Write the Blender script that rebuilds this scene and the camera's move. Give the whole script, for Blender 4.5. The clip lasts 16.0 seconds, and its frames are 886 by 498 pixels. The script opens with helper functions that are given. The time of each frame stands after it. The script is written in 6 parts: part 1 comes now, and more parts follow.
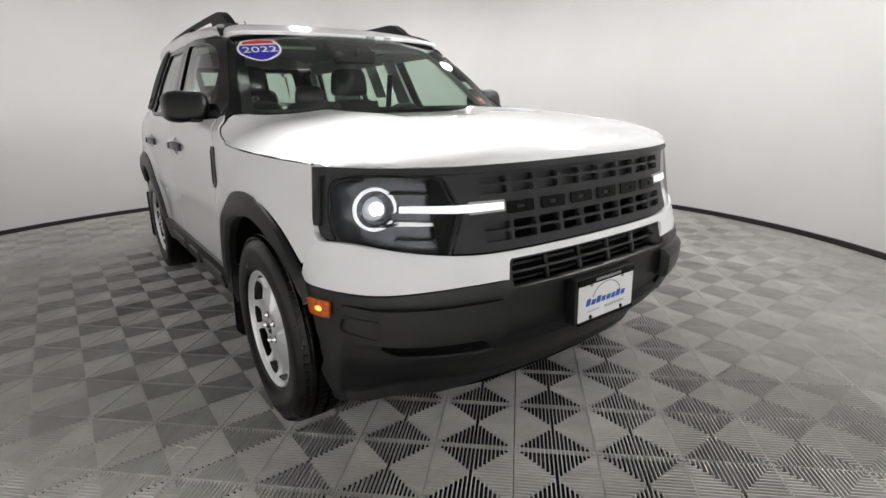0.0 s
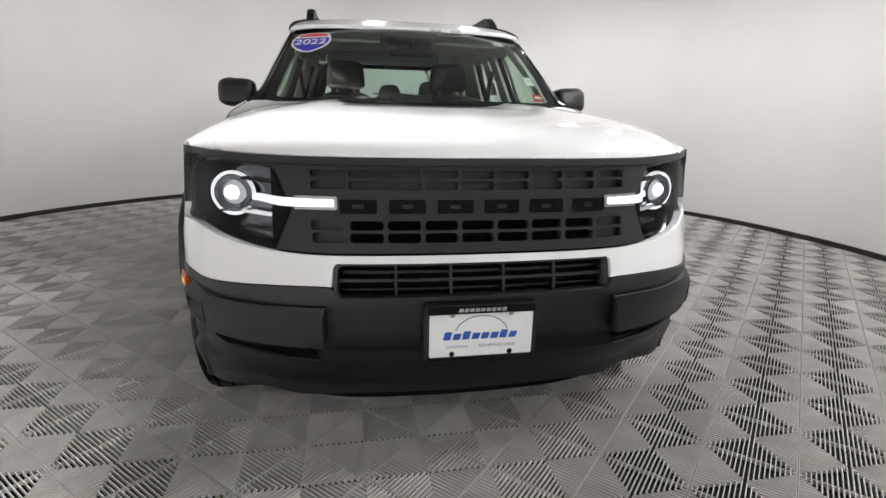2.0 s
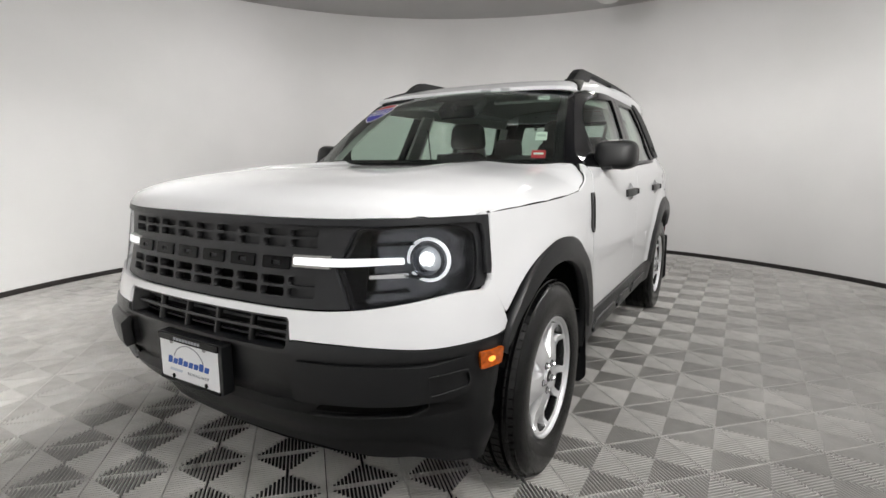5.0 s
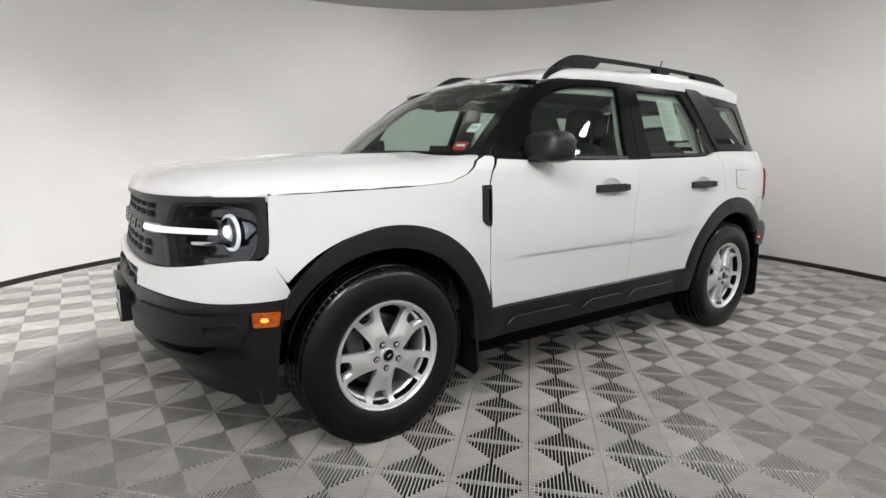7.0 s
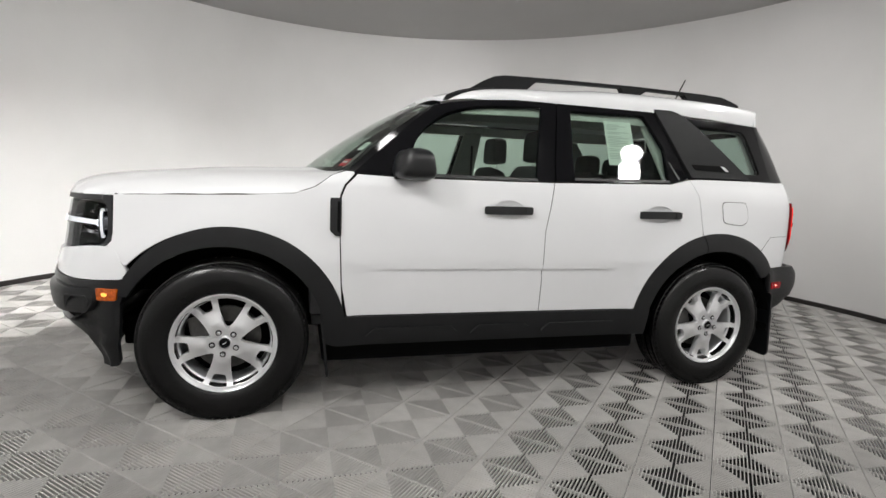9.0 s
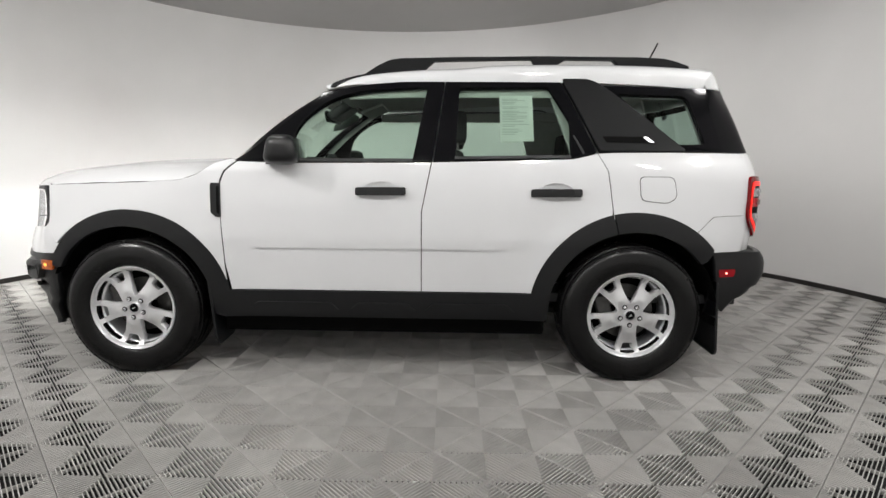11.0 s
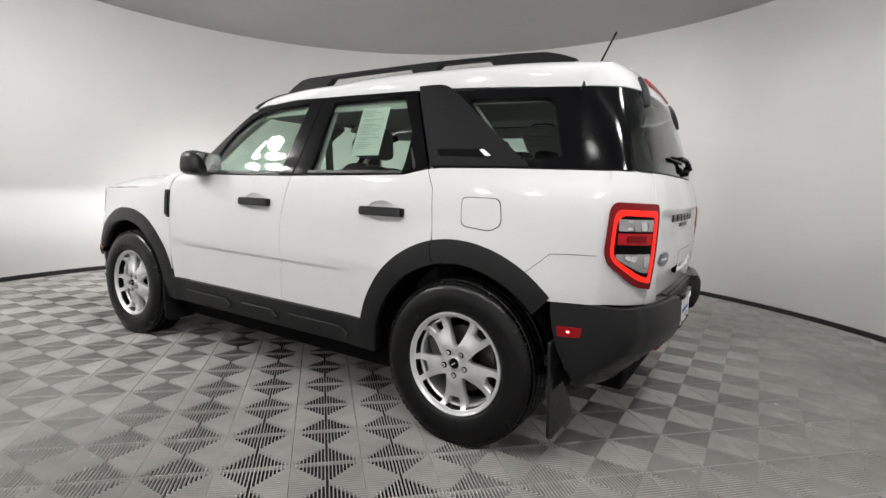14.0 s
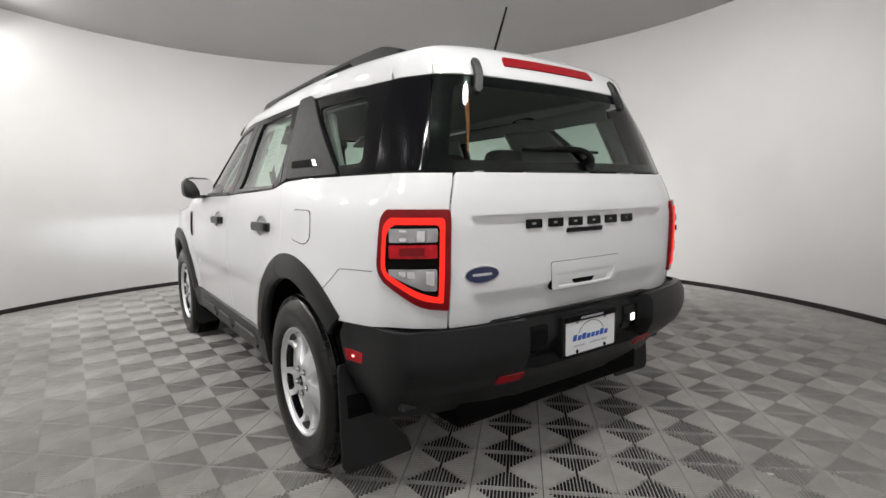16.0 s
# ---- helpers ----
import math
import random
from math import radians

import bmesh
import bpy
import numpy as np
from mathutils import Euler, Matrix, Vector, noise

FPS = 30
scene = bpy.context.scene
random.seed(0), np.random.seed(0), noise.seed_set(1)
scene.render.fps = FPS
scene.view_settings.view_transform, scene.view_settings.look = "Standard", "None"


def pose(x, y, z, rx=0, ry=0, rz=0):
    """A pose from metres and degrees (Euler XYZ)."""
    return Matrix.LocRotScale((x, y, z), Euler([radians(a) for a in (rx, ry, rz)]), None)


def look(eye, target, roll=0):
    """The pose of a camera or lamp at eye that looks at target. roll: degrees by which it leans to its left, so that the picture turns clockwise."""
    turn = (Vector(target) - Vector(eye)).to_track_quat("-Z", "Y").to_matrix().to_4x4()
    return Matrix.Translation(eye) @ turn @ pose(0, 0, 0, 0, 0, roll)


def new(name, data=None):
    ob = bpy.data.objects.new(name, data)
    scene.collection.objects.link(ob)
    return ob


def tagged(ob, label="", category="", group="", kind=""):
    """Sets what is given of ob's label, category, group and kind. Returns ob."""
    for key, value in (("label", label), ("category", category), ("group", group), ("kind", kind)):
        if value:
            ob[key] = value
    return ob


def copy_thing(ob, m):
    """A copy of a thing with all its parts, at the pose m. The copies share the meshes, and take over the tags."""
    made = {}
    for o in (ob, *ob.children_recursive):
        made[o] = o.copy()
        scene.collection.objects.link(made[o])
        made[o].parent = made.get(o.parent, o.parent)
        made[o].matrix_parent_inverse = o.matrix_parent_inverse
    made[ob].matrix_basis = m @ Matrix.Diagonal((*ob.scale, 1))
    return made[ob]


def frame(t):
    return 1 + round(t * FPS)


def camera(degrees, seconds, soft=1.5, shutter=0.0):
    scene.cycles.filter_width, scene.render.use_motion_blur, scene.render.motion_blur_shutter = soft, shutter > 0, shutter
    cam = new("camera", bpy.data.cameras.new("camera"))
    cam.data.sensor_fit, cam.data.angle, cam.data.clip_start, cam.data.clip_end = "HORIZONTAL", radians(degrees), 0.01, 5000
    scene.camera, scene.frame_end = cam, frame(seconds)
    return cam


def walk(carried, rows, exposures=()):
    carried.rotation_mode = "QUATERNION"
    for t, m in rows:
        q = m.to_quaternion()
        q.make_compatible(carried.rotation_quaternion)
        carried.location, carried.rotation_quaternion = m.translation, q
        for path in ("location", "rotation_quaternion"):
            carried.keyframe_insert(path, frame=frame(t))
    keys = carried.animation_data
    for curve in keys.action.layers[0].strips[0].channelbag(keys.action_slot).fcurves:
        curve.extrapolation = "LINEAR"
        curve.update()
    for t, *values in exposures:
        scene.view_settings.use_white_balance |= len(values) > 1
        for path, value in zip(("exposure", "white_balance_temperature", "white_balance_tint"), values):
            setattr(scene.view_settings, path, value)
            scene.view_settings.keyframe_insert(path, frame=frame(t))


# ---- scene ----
from mathutils.geometry import delaunay_2d_cdt

cam = camera(81.7, 16.0)
PATH = [
    (0, (3.231, -1.43, 1.169), (1.666, -0.303, 0.638), -1.6),
    (0.5, (3.288, -1.22, 1.153), (1.594, -0.307, 0.609), 0.5),
    (1, (3.449, -0.997, 1.177), (1.645, -0.304, 0.665), -0.2),
    (1.5, (3.472, -0.686, 1.147), (1.609, -0.129, 0.68), 0.0),
    (2, (3.494, -0.345, 1.122), (1.592, -0.001, 0.609), 1.2),
    (2.5, (3.541, -0.055, 1.129), (1.605, 0.085, 0.648), 0.9),
    (3, (3.481, 0.256, 1.124), (1.534, 0.182, 0.672), 1.0),
    (3.5, (3.486, 0.594, 1.128), (1.55, 0.312, 0.717), 2.5),
    (4, (3.418, 0.898, 1.11), (1.531, 0.39, 0.683), 1.6),
    (4.2, (3.359, 1.008, 1.121), (1.495, 0.398, 0.726), 0.9),
    (6.3, (2.701, 2.318, 1.163), (1.373, 0.867, 0.8), 1.1),
    (6.5, (2.602, 2.427, 1.15), (1.326, 0.931, 0.784), 1.1),
    (7, (2.291, 2.636, 1.163), (1.159, 1.028, 0.802), 0.8),
    (7.5, (1.994, 2.876, 1.138), (0.985, 1.183, 0.804), 0.9),
    (8, (1.691, 3.048, 1.126), (0.821, 1.278, 0.793), 2.3),
    (8.2, (1.546, 3.095, 1.134), (0.742, 1.288, 0.836), 2.6),
    (10.3, (0.163, 3.622, 1.151), (-0.009, 1.652, 0.849), 2.1),
    (10.5, (0.01, 3.626, 1.145), (-0.112, 1.654, 0.83), 2.3),
    (11, (-0.385, 3.566, 1.106), (-0.348, 1.589, 0.808), 0.6),
    (11.5, (-0.744, 3.562, 1.117), (-0.576, 1.586, 0.858), -0.2),
    (12, (-1.076, 3.474, 1.07), (-0.765, 1.512, 0.834), 1.1),
    (12.5, (-1.453, 3.308, 1.094), (-0.979, 1.38, 0.852), 0.8),
    (13, (-1.783, 3.223, 1.097), (-1.169, 1.334, 0.863), 0.8),
    (13.5, (-2.11, 2.981, 1.114), (-1.265, 1.182, 0.89), 0.9),
    (14, (-2.423, 2.791, 1.126), (-1.376, 1.103, 0.888), 2.5),
    (14.5, (-2.727, 2.587, 1.135), (-1.528, 1.005, 0.891), 2.3),
    (15, (-2.957, 2.275, 1.154), (-1.597, 0.824, 0.941), 1.8),
    (15.5, (-3.238, 2.001, 1.168), (-1.739, 0.696, 0.952), 0.6),
    (16, (-3.413, 1.64, 1.153), (-1.799, 0.481, 0.932), -0.9),
]
walk(cam, [(t, look(eye, target, roll)) for t, eye, target, roll in PATH], exposures=[(0, 0.28), (3, 0.24), (4.2, 0.17), (6.3, 0.02), (10.3, 0.08), (16, 0.14)])

# ---------------------------------------------------------------- light
world = bpy.data.worlds.new("world")
world.use_nodes = True
scene.world = world
world.node_tree.nodes["Background"].inputs[0].default_value = (0.9, 0.95, 1.0, 1)
world.node_tree.nodes["Background"].inputs[1].default_value = 0.02

CX, CY, RW = -0.105, -0.138, 4.18      # round room: middle, radius


def disk_lamp(name, where, target, size, power, color=(1, 0.985, 0.96)):
    lamp = bpy.data.lights.new(name, "AREA")
    lamp.shape, lamp.size, lamp.energy, lamp.color = "DISK", size, power, color
    ob = new(name, lamp)
    ob.matrix_world = look(where, target)
    return ob


# (radius, bearing, watts), all unseen: floods added over the car to wash the wall, three more added for the floor
# before it, lamps along the left half of the ceiling turned in towards the car, a few known by reflections, one added
# to brighten the nose, and one added flush over the front
LAMPS = [(0.7, a, 5.2 if 170 < a < 250 else 9.6 if a > 260 else 6.4 if a < 40 else 7.4) for a in range(0, 360, 30)]
LAMPS += [(3.6, 42, 20), (3.6, 64, 9), (3.4, 88, 9), (3.2, 110, 9), (3.6, 132, 10), (3.3, 156, 14), (3.0, 178, 12), (3.9, 38, 16), (1.5, 30, 7), (0.9, 285, 10), (0.9, 314, 14), (0.9, 342, 16)]
LAMP_SPOTS = []
for r, a, watts in LAMPS:
    ux, uy = math.cos(radians(a)), math.sin(radians(a))
    flood, flush = r < 1, 1 < r < 2.5
    place = Vector((CX + r * ux, CY + r * uy, 3.13 - 0.028 * (CX + r * ux) - (0.17 if flood else 0.06 if flush else 0.12)))
    aim = Vector((CX + 4.1 * ux, CY + 4.1 * uy, 1.75)) if flood and r < 0.8 else Vector((place.x, place.y, 0)) if flush else Vector((CX + 3.7 * ux, CY + 3.7 * uy, 0)) if flood else Vector((2.4, -0.8, 0)) if r > 3.8 else Vector((CX + 1.2 * ux, CY + 1.2 * uy, 0.3))
    LAMP_SPOTS.append((place, aim))
    disk_lamp("ceiling_lamp", place, aim, 0.36 if flood else 0.24, watts).data.spread = radians((70 if r < 0.8 else 60) if flood else 160)
# headlight beams, each cut off level by a shield in its headlight
for sg in (1, -1):
    beam = bpy.data.lights.new("headlight_beam", "SPOT")
    beam.energy, beam.spot_size, beam.spot_blend, beam.shadow_soft_size, beam.color = 50, radians(96), 1.0, 0.001, (0.93, 0.98, 1.0)
    new("headlight_beam", beam).matrix_world = look((1.92, sg * 0.702, 0.836), (3.9, sg * 0.78, 0.816)) @ Matrix.Diagonal((1, 0.30, 1, 1))


# ---------------------------------------------------------------- materials
def material(name, color, rough=0.5, metal=0.0, vary=0.0, scale=20.0, bump=0.0, bump_scale=200.0, coat=0.0,
             spec=0.5, emit=None, power=0.0, island=0.0, stain=0.0, stain_scale=1.5):
    m = bpy.data.materials.new(name)
    m.use_nodes = True
    nt = m.node_tree
    b = nt.nodes["Principled BSDF"]
    b.inputs["Base Color"].default_value = (*color, 1)
    b.inputs["Roughness"].default_value = rough
    b.inputs["Metallic"].default_value = metal
    b.inputs["Coat Weight"].default_value = coat
    b.inputs["Coat Roughness"].default_value = 0.07
    b.inputs["Specular IOR Level"].default_value = spec
    if emit:
        b.inputs["Emission Color"].default_value = (*emit, 1)
        b.inputs["Emission Strength"].default_value = power
    link = nt.links.new
    if vary or stain or bump or island:
        tc = nt.nodes.new("ShaderNodeTexCoord")
    value = None
    if vary or stain or island:
        hsv = nt.nodes.new("ShaderNodeHueSaturation")
        hsv.inputs["Color"].default_value = (*color, 1)
        link(hsv.outputs[0], b.inputs["Base Color"])
        total = nt.nodes.new("ShaderNodeValue")
        total.outputs[0].default_value = 1.0
        value = total.outputs[0]

        def add(sock, lo, hi, target):
            mr = nt.nodes.new("ShaderNodeMapRange")
            mr.inputs["From Min"].default_value, mr.inputs["From Max"].default_value = 0.3, 0.7
            mr.inputs["To Min"].default_value, mr.inputs["To Max"].default_value = lo, hi
            link(sock, mr.inputs["Value"])
            mul = nt.nodes.new("ShaderNodeMath")
            mul.operation = "MULTIPLY"
            link(target, mul.inputs[0])
            link(mr.outputs[0], mul.inputs[1])
            return mul.outputs[0]
        if vary:
            n = nt.nodes.new("ShaderNodeTexNoise")
            n.inputs["Scale"].default_value, n.inputs["Detail"].default_value = scale, 5
            link(tc.outputs["Object"], n.inputs["Vector"])
            value = add(n.outputs["Fac"], 1 - vary, 1 + vary, value)
            mr = nt.nodes.new("ShaderNodeMapRange")
            mr.inputs["To Min"].default_value, mr.inputs["To Max"].default_value = rough * 0.85, min(1, rough * 1.15)
            link(n.outputs["Fac"], mr.inputs["Value"])
            link(mr.outputs[0], b.inputs["Roughness"])
        if stain:
            geo = nt.nodes.new("ShaderNodeNewGeometry")
            n2 = nt.nodes.new("ShaderNodeTexNoise")
            n2.inputs["Scale"].default_value, n2.inputs["Detail"].default_value = stain_scale, 6
            link(geo.outputs["Position"], n2.inputs["Vector"])
            value = add(n2.outputs["Fac"], 1 - stain, 1 + stain, value)
        if island:
            info = nt.nodes.new("ShaderNodeObjectInfo")
            value = add(info.outputs["Random"], 1 - island, 1 + island, value)
        link(value, hsv.inputs["Value"])
    if bump:
        n3 = nt.nodes.new("ShaderNodeTexNoise")
        n3.inputs["Scale"].default_value, n3.inputs["Detail"].default_value = bump_scale, 3
        link(tc.outputs["Object"], n3.inputs["Vector"])
        bp = nt.nodes.new("ShaderNodeBump")
        bp.inputs["Strength"].default_value, bp.inputs["Distance"].default_value = bump, 0.002
        link(n3.outputs["Fac"], bp.inputs["Height"])
        link(bp.outputs[0], b.inputs["Normal"])
    return m


def glass_material(name, tint, gloss=1.0):
    m = bpy.data.materials.new(name)
    m.use_nodes = True
    nt = m.node_tree
    nt.nodes.remove(nt.nodes["Principled BSDF"])
    clear, shine, mix, slant, curve, grow = (nt.nodes.new(k) for k in ("ShaderNodeBsdfTransparent", "ShaderNodeBsdfGlossy", "ShaderNodeMixShader", "ShaderNodeLayerWeight", "ShaderNodeMath", "ShaderNodeMath"))
    clear.inputs[0].default_value = (*tint, 1)
    shine.inputs["Color"].default_value = (gloss, gloss, gloss, 1)
    shine.inputs["Roughness"].default_value = 0.01
    slant.inputs[0].default_value = 0.5
    curve.operation, grow.operation = "POWER", "MULTIPLY_ADD"
    curve.inputs[1].default_value = 4.5
    grow.inputs[1].default_value, grow.inputs[2].default_value = 0.85, 0.035
    link = nt.links.new
    link(slant.outputs["Facing"], curve.inputs[0])
    link(curve.outputs[0], grow.inputs[0])
    link(grow.outputs[0], mix.inputs[0])
    link(clear.outputs[0], mix.inputs[1])
    link(shine.outputs[0], mix.inputs[2])
    link(mix.outputs[0], nt.nodes["Material Output"].inputs[0])
    return m


PAINT = material("white_paint", (0.81, 0.818, 0.832), 0.5, coat=1.0, vary=0.015, scale=3)
BLACK_SATIN = material("satin_black_plastic", (0.001, 0.001, 0.0014), 0.22, spec=0.12)
BLACK_GLOSS = material("black_gloss_trim", (0.003, 0.003, 0.004), 0.10, spec=0.22)
CLAD = material("grained_black_plastic", (0.0055, 0.006, 0.007), 0.33, vary=0.12, scale=30, bump=0.22, bump_scale=900, spec=0.52)
RAIL = material("matte_black_plastic", (0.005, 0.0053, 0.006), 0.55, vary=0.15, scale=30, bump=0.2, bump_scale=900, spec=0.22)
GRILLE = material("dark_grey_plastic", (0.017, 0.0176, 0.0195), 0.42, vary=0.1, scale=25, bump=0.15, bump_scale=700, spec=0.36)
# black parts, and sheets that stand in for shade in slots and recesses
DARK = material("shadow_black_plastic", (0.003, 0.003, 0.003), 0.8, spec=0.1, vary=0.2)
RUBBER = material("tyre_rubber", (0.002, 0.002, 0.0023), 0.26, spec=0.42, vary=0.25, scale=18, bump=0.12, bump_scale=300)
DISC_IRON = material("dull_iron", (0.10, 0.098, 0.095), 0.45, metal=0.8, vary=0.2, scale=40)
ALLOY = material("silver_alloy", (0.84, 0.845, 0.86), 0.34, metal=0.7, vary=0.02, scale=30, coat=0.2)
SMOKED = material("smoked_chrome", (0.13, 0.135, 0.15), 0.2, metal=1.0, vary=0.2, scale=15)
STEEL = material("brushed_steel", (0.35, 0.34, 0.33), 0.35, metal=1.0, vary=0.15, scale=40)
CHROME = material("chrome", (0.85, 0.85, 0.87), 0.06, metal=1.0)
GLASS = glass_material("green_tinted_glass", (0.70, 0.81, 0.74))
GLASS_DARK = glass_material("dark_privacy_glass", (0.58, 0.68, 0.63))
LENS = glass_material("clear_lens", (0.93, 0.94, 0.95), 0.3)
RED_LENS = material("red_lens", (0.20, 0.003, 0.006), 0.12, spec=0.3)
RED_LIT = material("lit_red_light", (0.35, 0.01, 0.008), 0.3, spec=0.2, emit=(1.0, 0.022, 0.012), power=1.0)
RED_REFLECT = material("red_reflector", (0.34, 0.005, 0.012), 0.22, spec=0.3, bump=0.6, bump_scale=400)
STOP_LIT = material("lit_stop_lens", (0.4, 0.005, 0.012), 0.2, emit=(1.0, 0.012, 0.02), power=0.06, spec=0.3, vary=0.3, scale=40)
AMBER = material("amber_lens", (0.42, 0.075, 0.002), 0.15, emit=(1, 0.20, 0.004), power=0.05, coat=0.8, vary=0.5, scale=90, bump=0.9, bump_scale=160)
AMBER_LIT = material("amber_bulb", (1, 0.4, 0.06), 0.3, emit=(1, 0.42, 0.06), power=1.1)
RED_BULB = material("red_bulb", (1, 0.2, 0.1), 0.3, emit=(1, 0.25, 0.2), power=6)
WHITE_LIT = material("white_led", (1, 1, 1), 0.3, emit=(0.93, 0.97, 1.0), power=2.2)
PROJECTOR = material("projector_glass", (0.75, 0.78, 0.82), 0.08, metal=0.5, emit=(0.93, 0.97, 1.0), power=0.30, coat=1.0)
WHITE_SOFT = material("white_light_guide", (0.9, 0.9, 0.9), 0.3, emit=(0.93, 0.96, 1.0), power=0.55)
REVERSE = material("clear_ribbed_plastic", (0.36, 0.36, 0.37), 0.2, coat=0.5, bump=0.9, bump_scale=60, vary=0.2, scale=12)
SEAT = material("charcoal_seat_cloth", (0.035, 0.035, 0.037), 0.9, vary=0.2, scale=40, bump=0.3, bump_scale=500)
TRIM_LIGHT = material("light_grey_trim", (0.55, 0.55, 0.53), 0.8, vary=0.05, scale=30)
TRIM_DARK = material("dark_interior_plastic", (0.035, 0.035, 0.037), 0.6, vary=0.15, scale=20)
PAPER = material("paper", (0.75, 0.77, 0.74), 0.8, vary=0.03, scale=10)
INK = material("grey_ink", (0.50, 0.53, 0.51), 0.8)
PLATE_WHITE = material("white_plate", (0.82, 0.83, 0.84), 0.35, vary=0.02)
LOGO_BLUE = material("logo_blue", (0.02, 0.10, 0.45), 0.4)
INK_GREY = material("logo_grey", (0.30, 0.31, 0.34), 0.4)
STICKER_BLUE = material("sticker_blue", (0.02, 0.02, 0.42), 0.4)
STICKER_RED = material("sticker_red", (0.55, 0.01, 0.03), 0.4)
STICKER_WHITE = material("sticker_white", (0.85, 0.85, 0.85), 0.4)
BADGE_BLUE = material("badge_blue", (0.005, 0.015, 0.08), 0.15, coat=1.0)
ORANGE = material("orange_strap", (0.45, 0.12, 0.02), 0.6)
WALL = material("matte_white_wall", (0.72, 0.712, 0.708), 0.85, vary=0.02, scale=2, stain=0.015, stain_scale=0.7)
CEILING = material("grey_ceiling", (0.46, 0.455, 0.45), 0.85, vary=0.03, scale=1.5)
TRIM_BASE = material("dark_base_trim", (0.018, 0.015, 0.014), 0.6, vary=0.5, scale=12)
TILE = material("grey_ribbed_tile", (0.54, 0.529, 0.509), 0.34, vary=0.12, scale=9, island=0.06, stain=0.16, stain_scale=0.8, spec=0.35)
SUBFLOOR = material("dark_subfloor", (0.005, 0.005, 0.005), 0.8, vary=0.3, scale=10)


# ---------------------------------------------------------------- mesh helpers
def mesh_object(name, verts, faces, mat, parent=None, label="", smooth=False, normals=None):
    me = bpy.data.meshes.new(name)
    me.from_pydata([tuple(v) for v in verts], [], faces)
    me.materials.append(mat)
    if smooth or normals:
        me.polygons.foreach_set("use_smooth", [True] * len(me.polygons))
    me.update()
    if normals:
        me.normals_split_custom_set(normals)
    ob = new(name, me)
    if parent:
        ob.parent = parent
    if label:
        tagged(ob, label)
    return ob


def part(name, bm, mat, parent, label="", smooth=False):
    me = bpy.data.meshes.new(name)
    bm.to_mesh(me)
    bm.free()
    me.materials.append(mat)
    if smooth:
        me.polygons.foreach_set("use_smooth", [True] * len(me.polygons))
    ob = new(name, me)
    ob.parent = parent
    if label:
        tagged(ob, label)
    return ob


def spline(xs, ys):
    """A smooth curve through the points, with flat-limited slopes."""
    n = len(xs)
    d = [(ys[i + 1] - ys[i]) / (xs[i + 1] - xs[i]) for i in range(n - 1)]
    m = [d[0]] + [0 if d[i - 1] * d[i] <= 0 else 2 * d[i - 1] * d[i] / (d[i - 1] + d[i]) for i in range(1, n - 1)] + [d[-1]]

    def f(x):
        if x <= xs[0]:
            return ys[0] + m[0] * (x - xs[0])
        if x >= xs[-1]:
            return ys[-1] + m[-1] * (x - xs[-1])
        i = sum(1 for k in xs if k <= x) - 1
        h = xs[i + 1] - xs[i]
        t = (x - xs[i]) / h
        return (ys[i] * (1 + 2 * t) * (1 - t) ** 2 + h * m[i] * t * (1 - t) ** 2
                + ys[i + 1] * t * t * (3 - 2 * t) + h * m[i + 1] * t * t * (t - 1))
    return f


def lerp(a, b, t):
    return a + (b - a) * t


def smooth01(a, b, x):
    t = min(1, max(0, (x - a) / (b - a)))
    return t * t * (3 - 2 * t)


def densify(pts, step):
    out = []
    for (a, b), (c, d) in zip(pts, pts[1:] + pts[:1]):
        k = max(1, int(math.ceil(math.hypot(c - a, d - b) / step)))
        out += [(a + (c - a) * i / k, b + (d - b) * i / k) for i in range(k)]
    return out


def rounded(pts, r=0.02, n=5):
    """A closed outline with its corners rounded; a point may carry its own radius."""
    out = []
    k = len(pts)
    for i in range(k):
        p, a, b = Vector(pts[i][:2]), Vector(pts[i - 1][:2]), Vector(pts[(i + 1) % k][:2])
        rr = pts[i][2] if len(pts[i]) > 2 else r
        da, db = (a - p), (b - p)
        ra, rb = min(rr, da.length * 0.49), min(rr, db.length * 0.49)
        if rr <= 0:
            out.append(tuple(p))
            continue
        pa, pb = p + da.normalized() * ra, p + db.normalized() * rb
        for j in range(n + 1):
            t = j / n
            q = pa * (1 - t) ** 2 + p * 2 * t * (1 - t) + pb * t * t
            out.append((q.x, q.y))
    return out


def inside(px, py, poly):
    x, y = np.asarray(px), np.asarray(py)
    hit = np.zeros(x.shape, bool)
    for (x0, y0), (x1, y1) in zip(poly, poly[1:] + poly[:1]):
        if y0 == y1:
            continue
        c = ((y0 > y) != (y1 > y)) & (x < (x1 - x0) * (y - y0) / (y1 - y0) + x0)
        hit ^= c
    return hit


MIDDLE = Vector((0, 0, 0.75))


